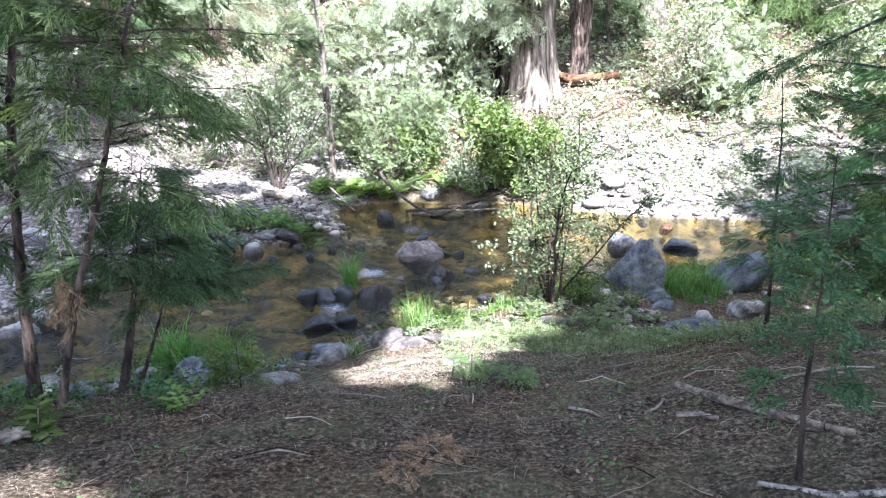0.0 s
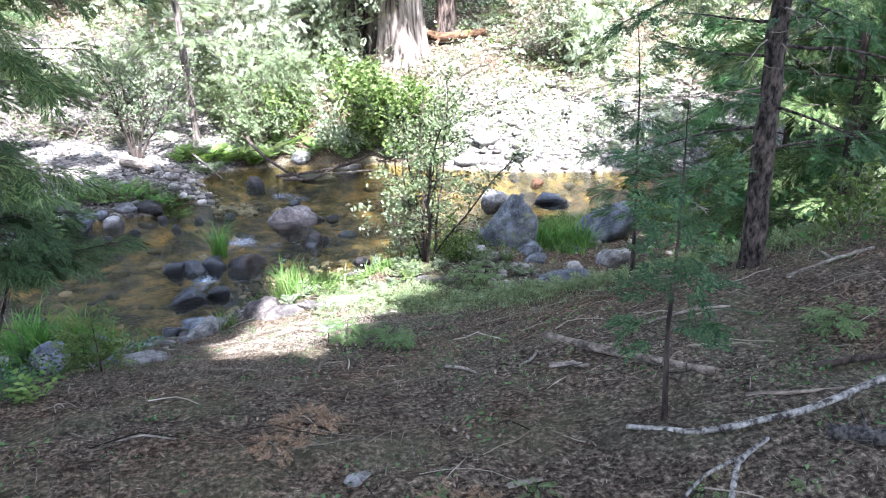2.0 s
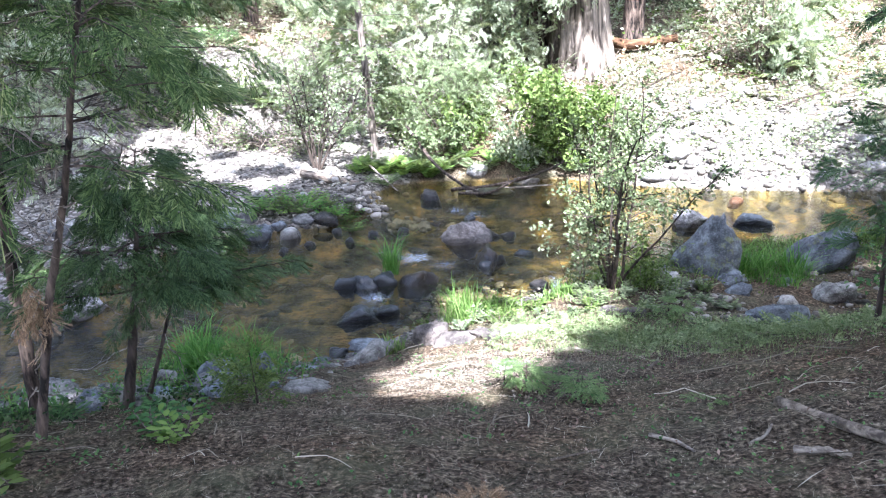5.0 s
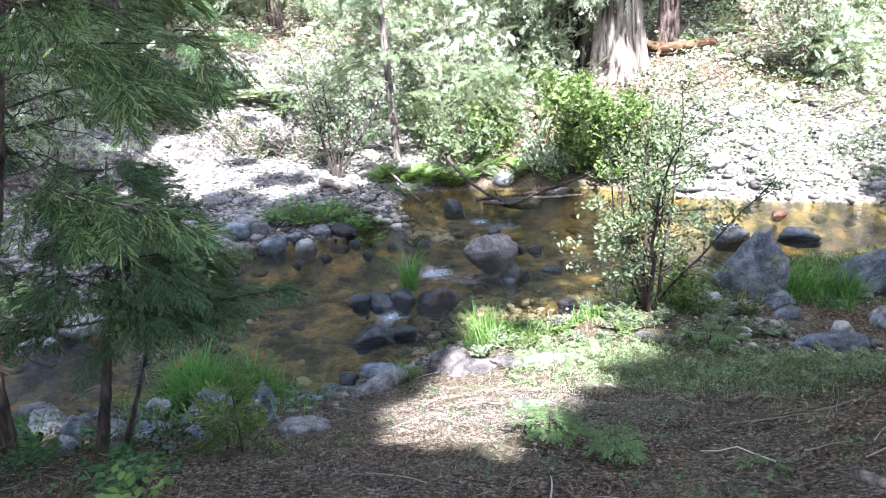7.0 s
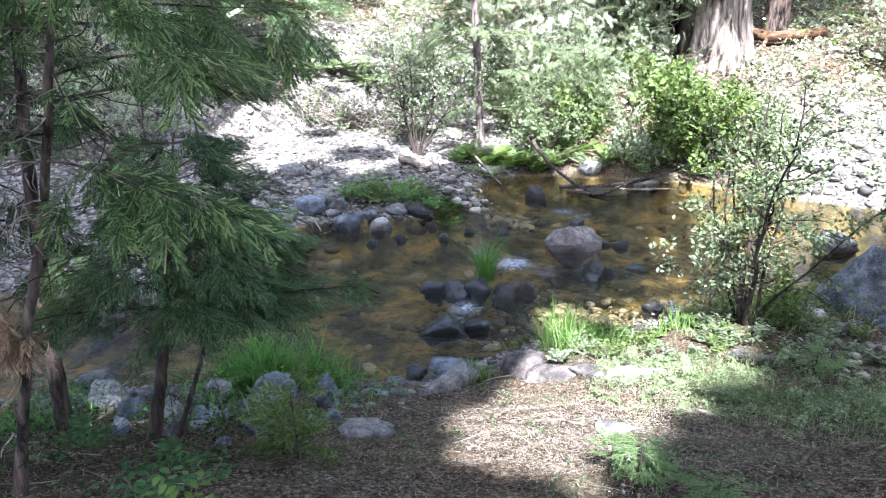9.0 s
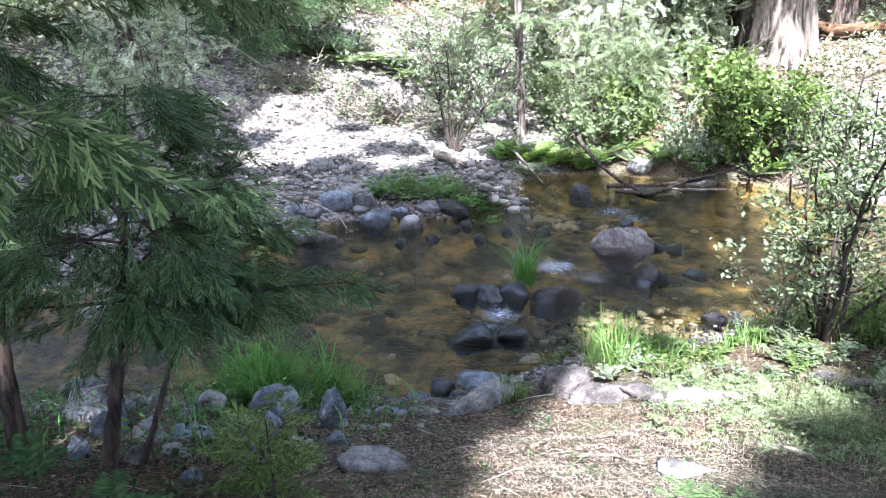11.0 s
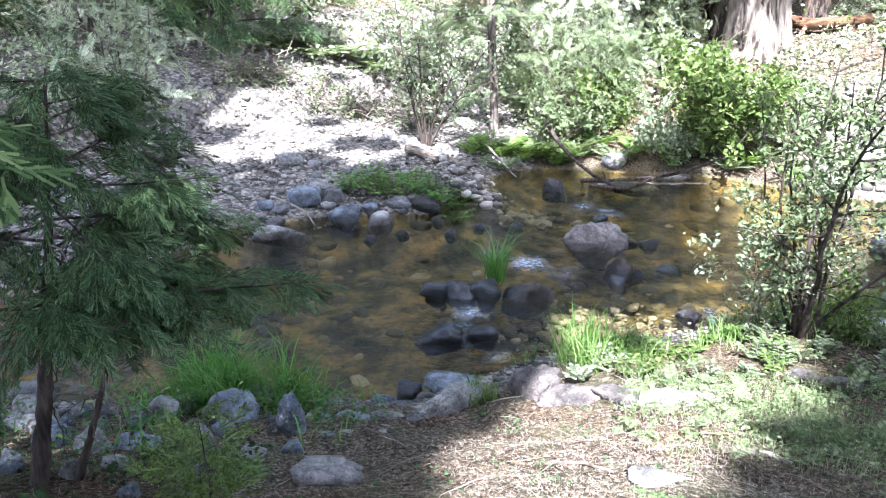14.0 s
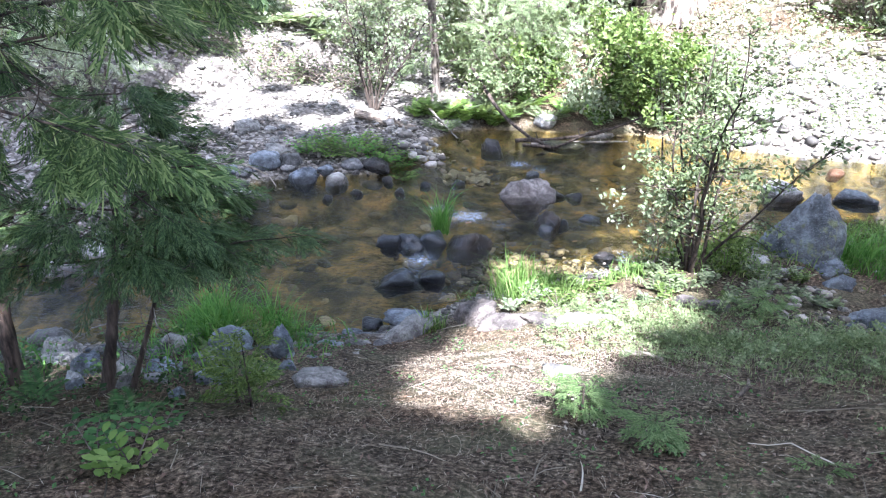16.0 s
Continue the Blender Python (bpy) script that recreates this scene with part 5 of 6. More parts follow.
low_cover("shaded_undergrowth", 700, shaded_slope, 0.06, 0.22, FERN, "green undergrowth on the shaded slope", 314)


def sunlit_bank(rng, n):
    x, e = rng.uniform(1.8, 6.5, n), rng.uniform(0.25, 4.5, n)
    return x, np.interp(x, [p[0] for p in FAR], [p[1] for p in FAR]) + e


low_cover("bank_plants", 160, sunlit_bank, 0.06, 0.28, SUNLIT_PALE, "plants among the stones of the far bank, coloured pale for sunlight", 315, 24, 0.14)
low_cover("bank_moss", 120, sunlit_bank, 0.05, 0.12, ALDER, "mossy green tufts among the stones of the far bank", 316, 26, 0.12)
for k in range(9):
    x, e, an = rgb.uniform(2.0, 5.5), rgb.uniform(0.5, 4.0), rgb.uniform(-0.6, 0.6)
    y = float(np.interp(x, [p[0] for p in FAR], [p[1] for p in FAR])) + e
    ln = rgb.uniform(0.4, 1.0)
    stick("fallen_branch", [(x, y, 0.05), (x + ln * 0.5 * math.cos(an), y + ln * 0.5 * math.sin(an), 0.16), (x + ln * math.cos(an), y + ln * math.sin(an), 0.22)], 0.02, 0.008, (DEADWOOD, BARK_DARK)[k % 2], "bare fallen branch on the sunlit bank", 0.5, 3, 960 + k, "branch")

# driftwood along the far waterline
stick("driftwood_log", [(-2.66, 11.55, 0.04), (-2.25, 11.4, 0.03), (-1.82, 11.2, 0.05)], 0.06, 0.045, DEADWOOD, "pale grey driftwood log lying at the far waterline", 0.6, 2, 6, "log")
stick("fallen_branch", [(-1.25, 12.4, 0.55), (-0.8, 11.85, 0.30), (-0.42, 11.4, 0.12), (-0.1, 11.1, 0.05)], 0.028, 0.018, BARK_DARK, "dark fallen branch reaching down into the creek", 0.5, 3, 7, "branch")
stick("fallen_branch", [(-0.55, 11.35, 0.06), (-0.1, 11.3, 0.10), (0.5, 11.35, 0.2), (1.0, 11.5, 0.38)], 0.028, 0.012, BARK_DARK, "dark bare branch lying over the water", 0.5, 4, 8, "branch")
stick("fallen_branch", [(-0.35, 11.3, 0.05), (0.3, 11.35, 0.08), (0.85, 11.5, 0.07)], 0.018, 0.010, PALEWOOD, "thin bleached branch floating by the far bank", 0.5, 2, 9, "branch")
stick("bleached_stick", [(-3.42, 9.28, 0.16), (-3.2, 9.2, 0.24), (-3.0, 9.15, 0.18), (-2.9, 9.08, 0.08)], 0.014, 0.006, PALEWOOD, "curved bleached stick leaning on the creek stones", 0.5, 0, 10)

stick("fallen_branch", [(-0.45, 11.2, 0.05), (-0.05, 11.1, 0.06), (0.35, 11.3, 0.20), (0.6, 11.35, 0.26)], 0.022, 0.010, BARK_DARK, "dark forked branch lying in the creek", 0.5, 4, 17, "branch")
stick("fallen_branch", [(-1.75, 11.9, 0.15), (-1.5, 11.6, 0.10), (-1.3, 11.4, 0.05)], 0.016, 0.009, PALEWOOD, "pale dead branch under the ferns", 0.5, 1, 18, "branch")

# ---- plants in and beside the water ----
grass_clump(-0.21, 6.52, 0.36, 0.32, 260, 401)
grass_clump(-0.02, 6.60, 0.26, 0.20, 130, 402)
grass_clump(-1.85, 5.62, 0.52, 0.36, 560, 403, mat=LUSH)
grass_clump(-2.10, 5.70, 0.44, 0.32, 420, 404, mat=LUSH)
grass_clump(-1.60, 5.68, 0.36, 0.26, 300, 405, mat=LUSH)
grass_clump(2.32, 7.66, 0.46, 0.36, 330, 406, "grass clump growing beside the grey boulder", mat=LUSH)
grass_clump(2.64, 7.68, 0.48, 0.34, 330, 407, "grass clump growing beside the grey boulder", mat=LUSH)
grass_clump(2.5, 7.42, 0.35, 0.20, 160, 408, "grass clump growing beside the grey boulder", mat=LUSH)
grass_clump(-1.02, 8.1, 0.18, 0.46, 110, 409, "grass tuft growing on a rock in the creek", 0.02, LUSH)
grass_clump(-0.72, 5.95, 0.2, 0.14, 90, 410)
grass_clump(0.55, 7.0, 0.45, 0.17, 190, 411)
grass_clump(1.35, 7.25, 0.45, 0.18, 190, 412)
rgg = np.random.RandomState(61)
for k, (x, y) in enumerate(((-1.05, 8.1), (-1.72, 5.6), (-2.0, 5.66), (-2.25, 5.5), (-1.5, 5.55), (-1.9, 5.45), (2.45, 7.5), (2.2, 7.5))):
    leafy_herb(x, y, 0.2, 9, 9, 0.03, (FRESH, GRASS)[k % 2], 470 + k, "soft leafy green plant in the grass by the creek")
for k in range(18):
    leafy_herb(-2.85 + 0.07 * k, 9.95 + 0.12 * (k % 4), 0.30, 10, 10, 0.058, (LUSH, HERB, FRESH)[k % 3], 420 + k, "low leafy green plant on the gravel bar")
shrub("alder", 1.03, 7.12, "young sunlit alder with thin stems and pale green leaves", 1.65, 1.45, 9, 0.040, 4700, ALDER, BARK_DARK, 431, lean=(0.13, 0.0), radius=0.016, low=0.2, apart=True)
shrub("alder", 0.72, 7.25, "low leafy alder shoots over the creek bank", 0.75, 0.7, 7, 0.042, 800, DULL, BARK_GREY, 432, lean=(-0.15, 0), radius=0.007)
shrub("alder", 1.32, 7.2, "low leafy alder shoots over the creek bank", 0.5, 0.55, 6, 0.036, 700, FRESH, BARK_GREY, 433, radius=0.006)

# low green cover along the top of the near bank
rgl = np.random.RandomState(17)
for k in range(46):
    x = rgl.uniform(-0.3, 1.9)
    y = 6.35 + 0.35 * x + rgl.uniform(-0.45, 0.5)
    leafy_herb(x, y, rgl.uniform(0.08, 0.15), 9, 9, 0.038, (FRESH, ALDER, DULL)[k % 3], 440 + k, "low leafy plant in the green strip above the creek")


def grass_cover(name, n, spot, tall, mat, label, seed, thin=1.0):
    rng = np.random.RandomState(seed)
    x, y = spot(rng, n)
    a = rng.uniform(0, 6.283, len(x))
    fx = np.stack((np.cos(a), np.sin(a), 0 * a), 1) * rng.uniform(0.3, 1.1, len(x))[:, None]
    fy = np.stack((-np.sin(a), np.cos(a), 0 * a), 1) * thin
    fz = np.tile((0, 0, 1.0), (len(x), 1))
    s = Shape()
    s.copies(*BLADE, np.stack((x, y, height(x, y)), 1), fx, fy, fz, tall * rng.uniform(0.4, 1.3, len(x)))
    return tagged(new(name, s.mesh(name, mat)), label, "grass", kind="stuff")


def green_strip(rng, n):
    x = rng.uniform(0.0, 4.2, n)
    mid = np.interp(x, [0, 0.5, 1.3, 2.2, 3.0, 4.2], [5.75, 5.55, 5.3, 5.05, 4.95, 5.2])
    y = mid + rng.normal(size=n) * np.interp(x, [0, 1, 4], [0.28, 0.42, 0.45])
    k = np.sin(x * 5 + y * 3) + np.sin(y * 8 - x * 3) + rng.uniform(-1.5, 1.5, n) > -0.9
    return x[k], y[k]


def bank_edge(rng, n):
    x = rng.uniform(-0.6, 4.5, n)
    y = np.interp(x, [p[0] for p in NEAR], [p[1] for p in NEAR]) - 0.15 - np.abs(rng.normal(size=n)) * 0.4
    k = (x > 1.0) | (np.sin(x * 7 + 1) + np.sin(y * 6 + x) + rng.uniform(-0.6, 0.6, n) > 0.9)
    return x[k], y[k]


def sparse_floor(rng, n):
    x, y = rng.uniform(-2.4, 3.2, n), rng.uniform(2.0, 6.0, n)
    k = np.sin(x * 3.1 + 1) + np.sin(y * 4.3 + x) + rng.uniform(-1, 1, n) > 0.6
    return x[k], y[k]


def left_shore(rng, n):
    x = rng.uniform(-4.2, -1.2, n)
    y = np.interp(x, [p[0] for p in NEAR], [p[1] for p in NEAR]) - rng.uniform(0.05, 1.5, n)
    k = np.sin(x * 6 + y * 4) + rng.uniform(-1, 1, n) > 0.1
    return x[k], y[k]


grass_cover("soft_grass", 27000, green_strip, 0.065, SWARD, "fine soft green grass along the top of the bank", 501, 0.8)
grass_cover("edge_grass", 2600, bank_edge, 0.13, GRASS, "short green grass at the water's edge", 502, 1.3)
grass_cover("dry_grass", 5200, sparse_floor, 0.045, LITTER, "thin dry grass among the needle litter", 503, 0.6)


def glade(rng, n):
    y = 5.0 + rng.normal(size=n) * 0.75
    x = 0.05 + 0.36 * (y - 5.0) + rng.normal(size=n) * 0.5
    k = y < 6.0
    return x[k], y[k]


# pale straw over the sun patch, lightening it by colour
grass_cover("straw_grass", 6000, glade, 0.028, STRAW, "dry grass whose pale colour brightens the sun patch on the bank", 508, 0.5)
grass_cover("shore_grass", 600, left_shore, 0.15, LUSH, "green grass and sedge on the shaded shore", 504, 1.5)


def strip_spots(rng, n):
    x, y = green_strip(rng, n)
    return x, y + 0.08


low_cover("strip_ferns", 460, strip_spots, 0.085, 0.05, SWARD, "small feathery plants along the top of the bank", 509, 5, 0.05, FROND, 0.7)
low_cover("low_herbs", 900, strip_spots, 0.018, 0.06, SWARD, "soft low green herbs along the top of the bank", 505, 26, 0.06)
low_cover("low_herbs", 520, bank_edge, 0.024, 0.10, FRESH, "leafy green herbs at the water's edge", 506, 26, 0.07)
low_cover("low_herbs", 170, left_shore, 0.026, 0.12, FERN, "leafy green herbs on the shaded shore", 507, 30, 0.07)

# seedlings and ferns on the near slope
seedling(0.16, 4.08, 0.15, 0.28, 40, 511)
seedling(0.06, 4.16, 0.12, 0.24, 18, 512)
seedling(0.39, 3.80, 0.13, 0.28, 40, 513, SEED)
seedling(0.87, 3.62, 0.06, 0.20, 14, 514)
seedling(1.96, 2.58, 0.13, 0.28, 34, 515, SEED)
seedling(1.43, 6.36, 0.16, 0.36, 26, 516)
seedling(1.30, 6.2, 0.14, 0.32, 22, 517)
seedling(0.33, 1.95, 0.05, 0.14, 12, 518, SEED)
seedling(0.62, 1.92, 0.06, 0.14, 12, 519, SEED)
seedling(1.10, 1.80, 0.05, 0.14, 12, 520, SEED)
seedling(1.32, 1.72, 0.05, 0.12, 10, 521, SEED)
for k, (x, y, tall) in enumerate(((-1.10, 3.95, 0.38), (-1.22, 4.08, 0.24))):
    conifer("cedar_seedling", x, y, "upright feathery yellow-green cedar seedling on the bank", tall, 0.006, 11, 0.12, 0.12, 60, (FRESH, SEED)[k % 2], BARK_RED, 522 + k, form=LOBED, first=0.06, droop=0.0, flat=0.4, top=0.35, category="seedling", rise=0.5, group="conifer seedlings", bare=0.02)
fern(-1.5, 3.7, 0.14, 9, 525)
fern(-2.15, 4.1, 0.17, 10, 526)
leafy_herb(-1.14, 3.20, 0.16, 9, 8, 0.044, HERB, 526, "broad-leaved green plant on the forest floor")
leafy_herb(-1.27, 3.24, 0.15, 7, 8, 0.040, FERN, 527, "broad-leaved green plant on the forest floor")
leafy_herb(-1.60, 2.80, 0.16, 8, 8, 0.058, FRESH, 528, "broad-leaved green plant on the forest floor")
leafy_herb(-1.25, 3.55, 0.12, 7, 7, 0.034, FERN, 529, "broad-leaved green plant on the forest floor")

# ---- trees of the near bank ----
peeling = conifer("cedar", -1.78, 3.32, "young shaded cedar with a peeling red-brown trunk", 2.9, 0.019, 36, 0.58, 0.15, 34, CEDAR, BARK_RED, 601, first=0.40, droop=0.02, dead=44, lean=(0.22, 0.0), form=FAN, flat=0.72, top=1.4, boughs_apart=True, rise=0.20)
hang = Shape()
rgh = np.random.RandomState(5)
spot = np.array((0.11, -0.03, 0.62)) + rgh.normal(size=(34, 3)) * (0.025, 0.025, 0.04)
hang.copies(*FAN, spot, *axes(rgh.normal(size=(34, 3)) * 0.35 + (0.1, -0.1, -1), rgh, 0.2), 0.10 * rgh.uniform(0.6, 1.2, 34))
for k in range(16):
    h0, an = rgh.uniform(0.12, 1.5), rgh.uniform(0, 6.283)
    foot = np.array((0.22 * h0 + 0.02 * math.cos(an), 0.02 * math.sin(an), h0))
    peel = Shape()
    line = curve(foot, (math.cos(an) * 0.5, math.sin(an) * 0.5, rgh.uniform(-1.2, -0.4)), rgh.uniform(0.05, 0.16), 5, rgh, 0.35)
    peel.tube(line, cap(line, 0.004, 0.001), 4)
    part("bark_strip", peel, (PALEWOOD, DEADWOOD)[k % 2], peeling)
part("dead_foliage", hang, DRYLEAF, peeling, "withered tan foliage hanging from the trunk", False)
conifer("cedar", -1.86, 4.15, "small bushy cedar leaning over the creek, foliage coloured dark for shade", 2.14 - ground_z(-1.90, 4.2), 0.029, 40, 0.74, 0.12, 74, CEDAR_SHADED, BARK_DARK, 602, form=FAN, first=0.48, droop=0.03, dead=14, lean=(0.27, 0.03), flat=0.65, top=0.2, boughs_apart=True, rise=0.2)
conifer("cedar", -1.84, 4.3, "thin dark cedar stem beside another", 1.95 - ground_z(-1.84, 4.3), 0.014, 18, 0.42, 0.11, 60, CEDAR_SHADED, BARK_DARK, 603, form=FAN, first=0.55, droop=0.03, dead=8, lean=(0.34, 0.05), flat=0.65, top=0.25, boughs_apart=True, rise=0.2)
conifer("cedar", -2.52, 4.45, "tall shaded cedar with a dark trunk", 4.2, 0.038, 42, 1.10, 0.17, 28, CEDAR, BARK_RED, 604, form=FAN, first=0.46, droop=0.03, dead=40, flat=0.7, top=0.9, boughs_apart=True, lean=(0.05, 0), rise=0.15)
conifer("cedar", -3.7, 5.0, "tall shaded cedar with a dark trunk", 4.2, 0.06, 46, 1.4, 0.20, 26, CEDAR_SHADED, BARK_RED, 605, form=FAN, first=0.30, droop=0.05, flat=0.7, top=0.8, boughs_apart=True)
# the next two cedars are added, mostly unseen, to shade the left bank
conifer("cedar", -3.0, 2.9, "tall shaded cedar with a dark trunk", 7.5, 0.07, 50, 1.3, 0.19, 26, CEDAR, BARK_RED, 606, form=FAN, first=0.18, droop=0.04, dead=14, flat=0.7, top=0.8, boughs_apart=True)
conifer("cedar", -3.5, 4.0, "tall shaded cedar with a dark trunk", 4.2, 0.06, 46, 1.4, 0.19, 26, CEDAR_SHADED, BARK_RED, 607, form=FAN, first=0.34, droop=0.04, dead=12, flat=0.7, top=0.8, boughs_apart=True)
conifer("fir", 2.47, 4.0, "dark-barked fir with drooping and dead branches", 7.0, 0.064, 52, 1.05, 0.12, 40, PINE, FIR_BARK, 611, first=0.09, droop=0.03, form=TWIG, dead=46, flat=0.6, top=0.8, lean=(-0.05, 0), rise=0.02, boughs_apart=True)
conifer("fir_sapling", 1.13, 2.19, "slim young fir sapling with sparse upturned boughs", 1.12, 0.011, 20, 0.19, 0.10, 60, PINE, BARK_DARK, 612, first=0.30, droop=-0.02, form=LOBED, flat=0.75, top=0.6, lean=(-0.10, 0.0), category="sapling", rise=0.30, boughs_apart=True, dead=8)
conifer("fir_sapling", 2.05, 4.70, "slim young fir sapling with soft needle boughs", 1.75, 0.014, 28, 0.32, 0.12, 48, PINE, BARK_DARK, 613, first=0.2, droop=0.0, form=FAN, flat=0.6, top=0.4, category="sapling", rise=0.25, boughs_apart=True, dead=8)
for k, (x, y, tall) in enumerate(((4.9, 6.6, 5), (5.9, 7.8, 7), (7.0, 6.2, 6), (7.2, 9.7, 4), (7.6, 8.6, 7), (5.9, 5.3, 5), (9.2, 7.2, 7), (6.4, 10.0, 5), (8.4, 10.4, 6), (10.5, 9.5, 7))):
    conifer("shaded_conifer", x, y, "dense shaded conifer along the near bank", tall, 0.06, 46, 1.6, 0.26, 36, (CEDAR, FERN, FERN)[k % 3], BARK_DARK, 620 + k, form=FAN, first=0.02, droop=0.04, flat=0.5, top=0.5, group="shaded conifers", dead=4)
shrub("low_shrub", 3.35, 4.4, "low yellow-green shrub on the shaded slope", 0.4, 0.7, 8, 0.05, 500, FRESH, BARK_GREY, 641)
shrub("low_shrub", 4.1, 5.0, "low yellow-green shrub on the shaded slope", 0.5, 0.9, 8, 0.06, 600, ALDER, BARK_GREY, 642)

# ---- the forest floor ----
stick("log", [(1.10, 3.46, 0.0), (1.2, 3.02, 0.0), (1.40, 2.42, 0.0)], 0.023, 0.015, DEADWOOD, "weathered grey log lying on the needle litter", 0.7, 3, 11, "log")
stick("white_branch", [(1.0, 2.2, 0.0), (1.17, 2.04, 0.0), (1.5, 2.02, 0.02), (1.9, 2.08, 0.05), (2.5, 2.3, 0.1)], 0.009, 0.014, LICHEN_BARK, "long white-barked branch curving over the ground", 0.8, 3, 12, "branch")
stick("black_log", [(1.50, 1.90, 0.0), (1.75, 1.70, 0.0)], 0.024, 0.026, BLACK_BARK, "short black log flecked with white lichen", 0.7, 1, 13, "log")
stick("forked_stick", [(1.33, 1.94, 0.01), (1.2, 1.87, 0.01), (1.09, 1.70, 0.0)], 0.007, 0.010, LICHEN_BARK, "forked white-barked stick on the ground", 0.8, 2, 14)
stick("forked_stick", [(1.22, 1.89, 0.01), (1.08, 1.84, 0.0), (0.98, 1.77, 0.0)], 0.006, 0.004, LICHEN_BARK, "forked white-barked stick on the ground", 0.8, 1, 15)
for k, (a, b, r, m, w) in enumerate((
        ((0.57, 3.22), (0.68, 3.03), 0.008, PALEWOOD, "short pale stick"), ((1.42, 2.22), (1.7, 2.12), 0.008, DEADWOOD, "thin grey stick"), ((-0.71, 2.49), (-0.46, 2.45), 0.004, PALEWOOD, "thin pale stick"),
        ((1.74, 2.34), (2.0, 2.25), 0.014, BARK_DARK, "dark fallen branch"), ((0.87, 3.08), (0.98, 3.18), 0.007, PALEWOOD, "short pale stick"), ((0.8, 4.40), (0.91, 4.69), 0.010, DEADWOOD, "short grey stick"),
        ((0.97, 2.95), (1.1, 2.85), 0.014, PALEWOOD, "short weathered stick"), ((-1.75, 2.60), (-1.60, 2.76), 0.035, PALEWOOD, "bleached broken log"), ((1.55, 3.3), (1.9, 3.2), 0.008, PALEWOOD, "thin pale stick"),
        ((0.55, 1.98), (0.66, 1.99), 0.009, PALEWOOD, "short weathered stick"), ((-0.3, 4.9), (-0.05, 4.75), 0.008, DEADWOOD, "thin grey stick"), ((0.2, 3.0), (0.4, 3.15), 0.004, DEADWOOD, "thin grey stick"),
        ((-1.8, 3.1), (-1.45, 3.2), 0.004, DEADWOOD, "thin grey stick"), ((2.3, 3.4), (2.9, 3.6), 0.012, PALEWOOD, "bleached stick under the fir"), ((2.6, 3.5), (2.8, 3.9), 0.010, PALEWOOD, "bleached stick under the fir"), ((0.4, 5.15), (0.6, 5.05), 0.014, PALEWOOD, "short bleached stick"))):
    stick("stick", [(*a, 0.0), ((a[0] + b[0]) / 2 + 0.02, (a[1] + b[1]) / 2, 0.004), (*b, 0.0)], r, r * 0.6, m, w + " on the forest floor", 0.8, 0, 30 + k)
v, f = rock_form(991, 3, 7)
near_stone = new("stone", tri_mesh("stone", v * (0.085, 0.07, 0.045), f, STONES["white"]))
near_stone.location = (0.12, 2.14, floor_z(0.12, 2.14) + 0.01)
tagged(near_stone, "flat pale stone half buried in needle litter", "stone")


def tuft_of_needles(x, y, wide, n, seed):
    rng = np.random.RandomState(seed)
    root = thing("dead_bough", x, y, floor_z(x, y), "dead rust-brown conifer bough on the ground", "bough")
    a = rng.uniform(0, 6.283, n)
    r = wide / 2 * np.sqrt(rng.uniform(0, 1, n))
    at = np.stack((r * np.cos(a), r * np.sin(a) * 0.7, rng.uniform(0.005, 0.06, n) * (1.3 - r / wide * 2)), 1)
    fw = np.stack((np.cos(a), np.sin(a), rng.uniform(-0.3, 0.5, n)), 1)
    s = Shape()
    s.copies(*TWIG, at, *axes(fw, rng, 0.7), 0.055 * rng.uniform(0.6, 1.3, n))
    part("dry_foliage", s, DRYLEAF, root, smooth=False)


tuft_of_needles(-0.03, 2.54, 0.19, 100, 701)
tuft_of_needles(-0.13, 2.34, 0.15, 60, 702)
tuft_of_needles(0.36, 1.86, 0.3, 70, 703)


def litter(name, n, lo, hi, wide, mat, label, seed, spread, tilt=0.12):
    """Fallen needles and chips, past counting: thin slivers lying at all angles."""
    rng = np.random.RandomState(seed)
    x, y = spread(rng, n)
    k = height(x, y) > 0.12
    x, y = x[k], y[k]
    a = rng.uniform(0, 6.283, len(x))
    fx = np.stack((np.cos(a), np.sin(a), rng.normal(size=len(x)) * tilt - 0.0), 1)
    fy = np.stack((-np.sin(a), np.cos(a), rng.normal(size=len(x)) * tilt), 1) * wide
    fz = np.tile((0, 0, 1.0), (len(x), 1))
    s = Shape()
    z = height(x, y) + rough_floor(x, y)
    s.copies(np.array(((-0.5, 0, 0), (0, 0.5, 0.03), (0.5, 0, 0), (0, -0.5, 0.03))), np.array(((0, 1, 2, 3),)), np.stack((x, y, z + rng.uniform(0.002, 0.02, len(x))), 1), fx, fy, fz, lo + (hi - lo) * rng.uniform(0, 1, len(x)) ** 2)
    return tagged(new(name, s.mesh(name, mat)), label, "litter", kind="stuff")


def near_floor(rng, n):
    x = rng.uniform(-3.2, 3.8, n)
    y = 1.2 + 5.0 * rng.uniform(0, 1, n) ** 1.3
    k = rng.uniform(0, 1, n) < 0.12
    return np.where(k, x * 1.8, x), np.where(k, rng.uniform(-3.5, 1.3, n), y)


def duff_floor(rng, n):
    x, y = near_floor(rng, n)
    k = np.sin(x * 1.9 + 1.1 * y) + np.sin(2.7 * y - 1.3 * x + 2) + np.clip((x - 1.3) * 1.2, 0, 1.6) + rng.uniform(-0.8, 0.8, n) > 0.7
    return x[k], y[k]


litter("needle_litter", 160000, 0.007, 0.028, 0.060, LITTER, "brown fallen needles covering the forest floor", 711, near_floor, 0.35)
litter("rust_needles", 36000, 0.008, 0.028, 0.08, DUFF, "rust-brown fallen needles in drifts on the forest floor", 714, duff_floor, 0.35)
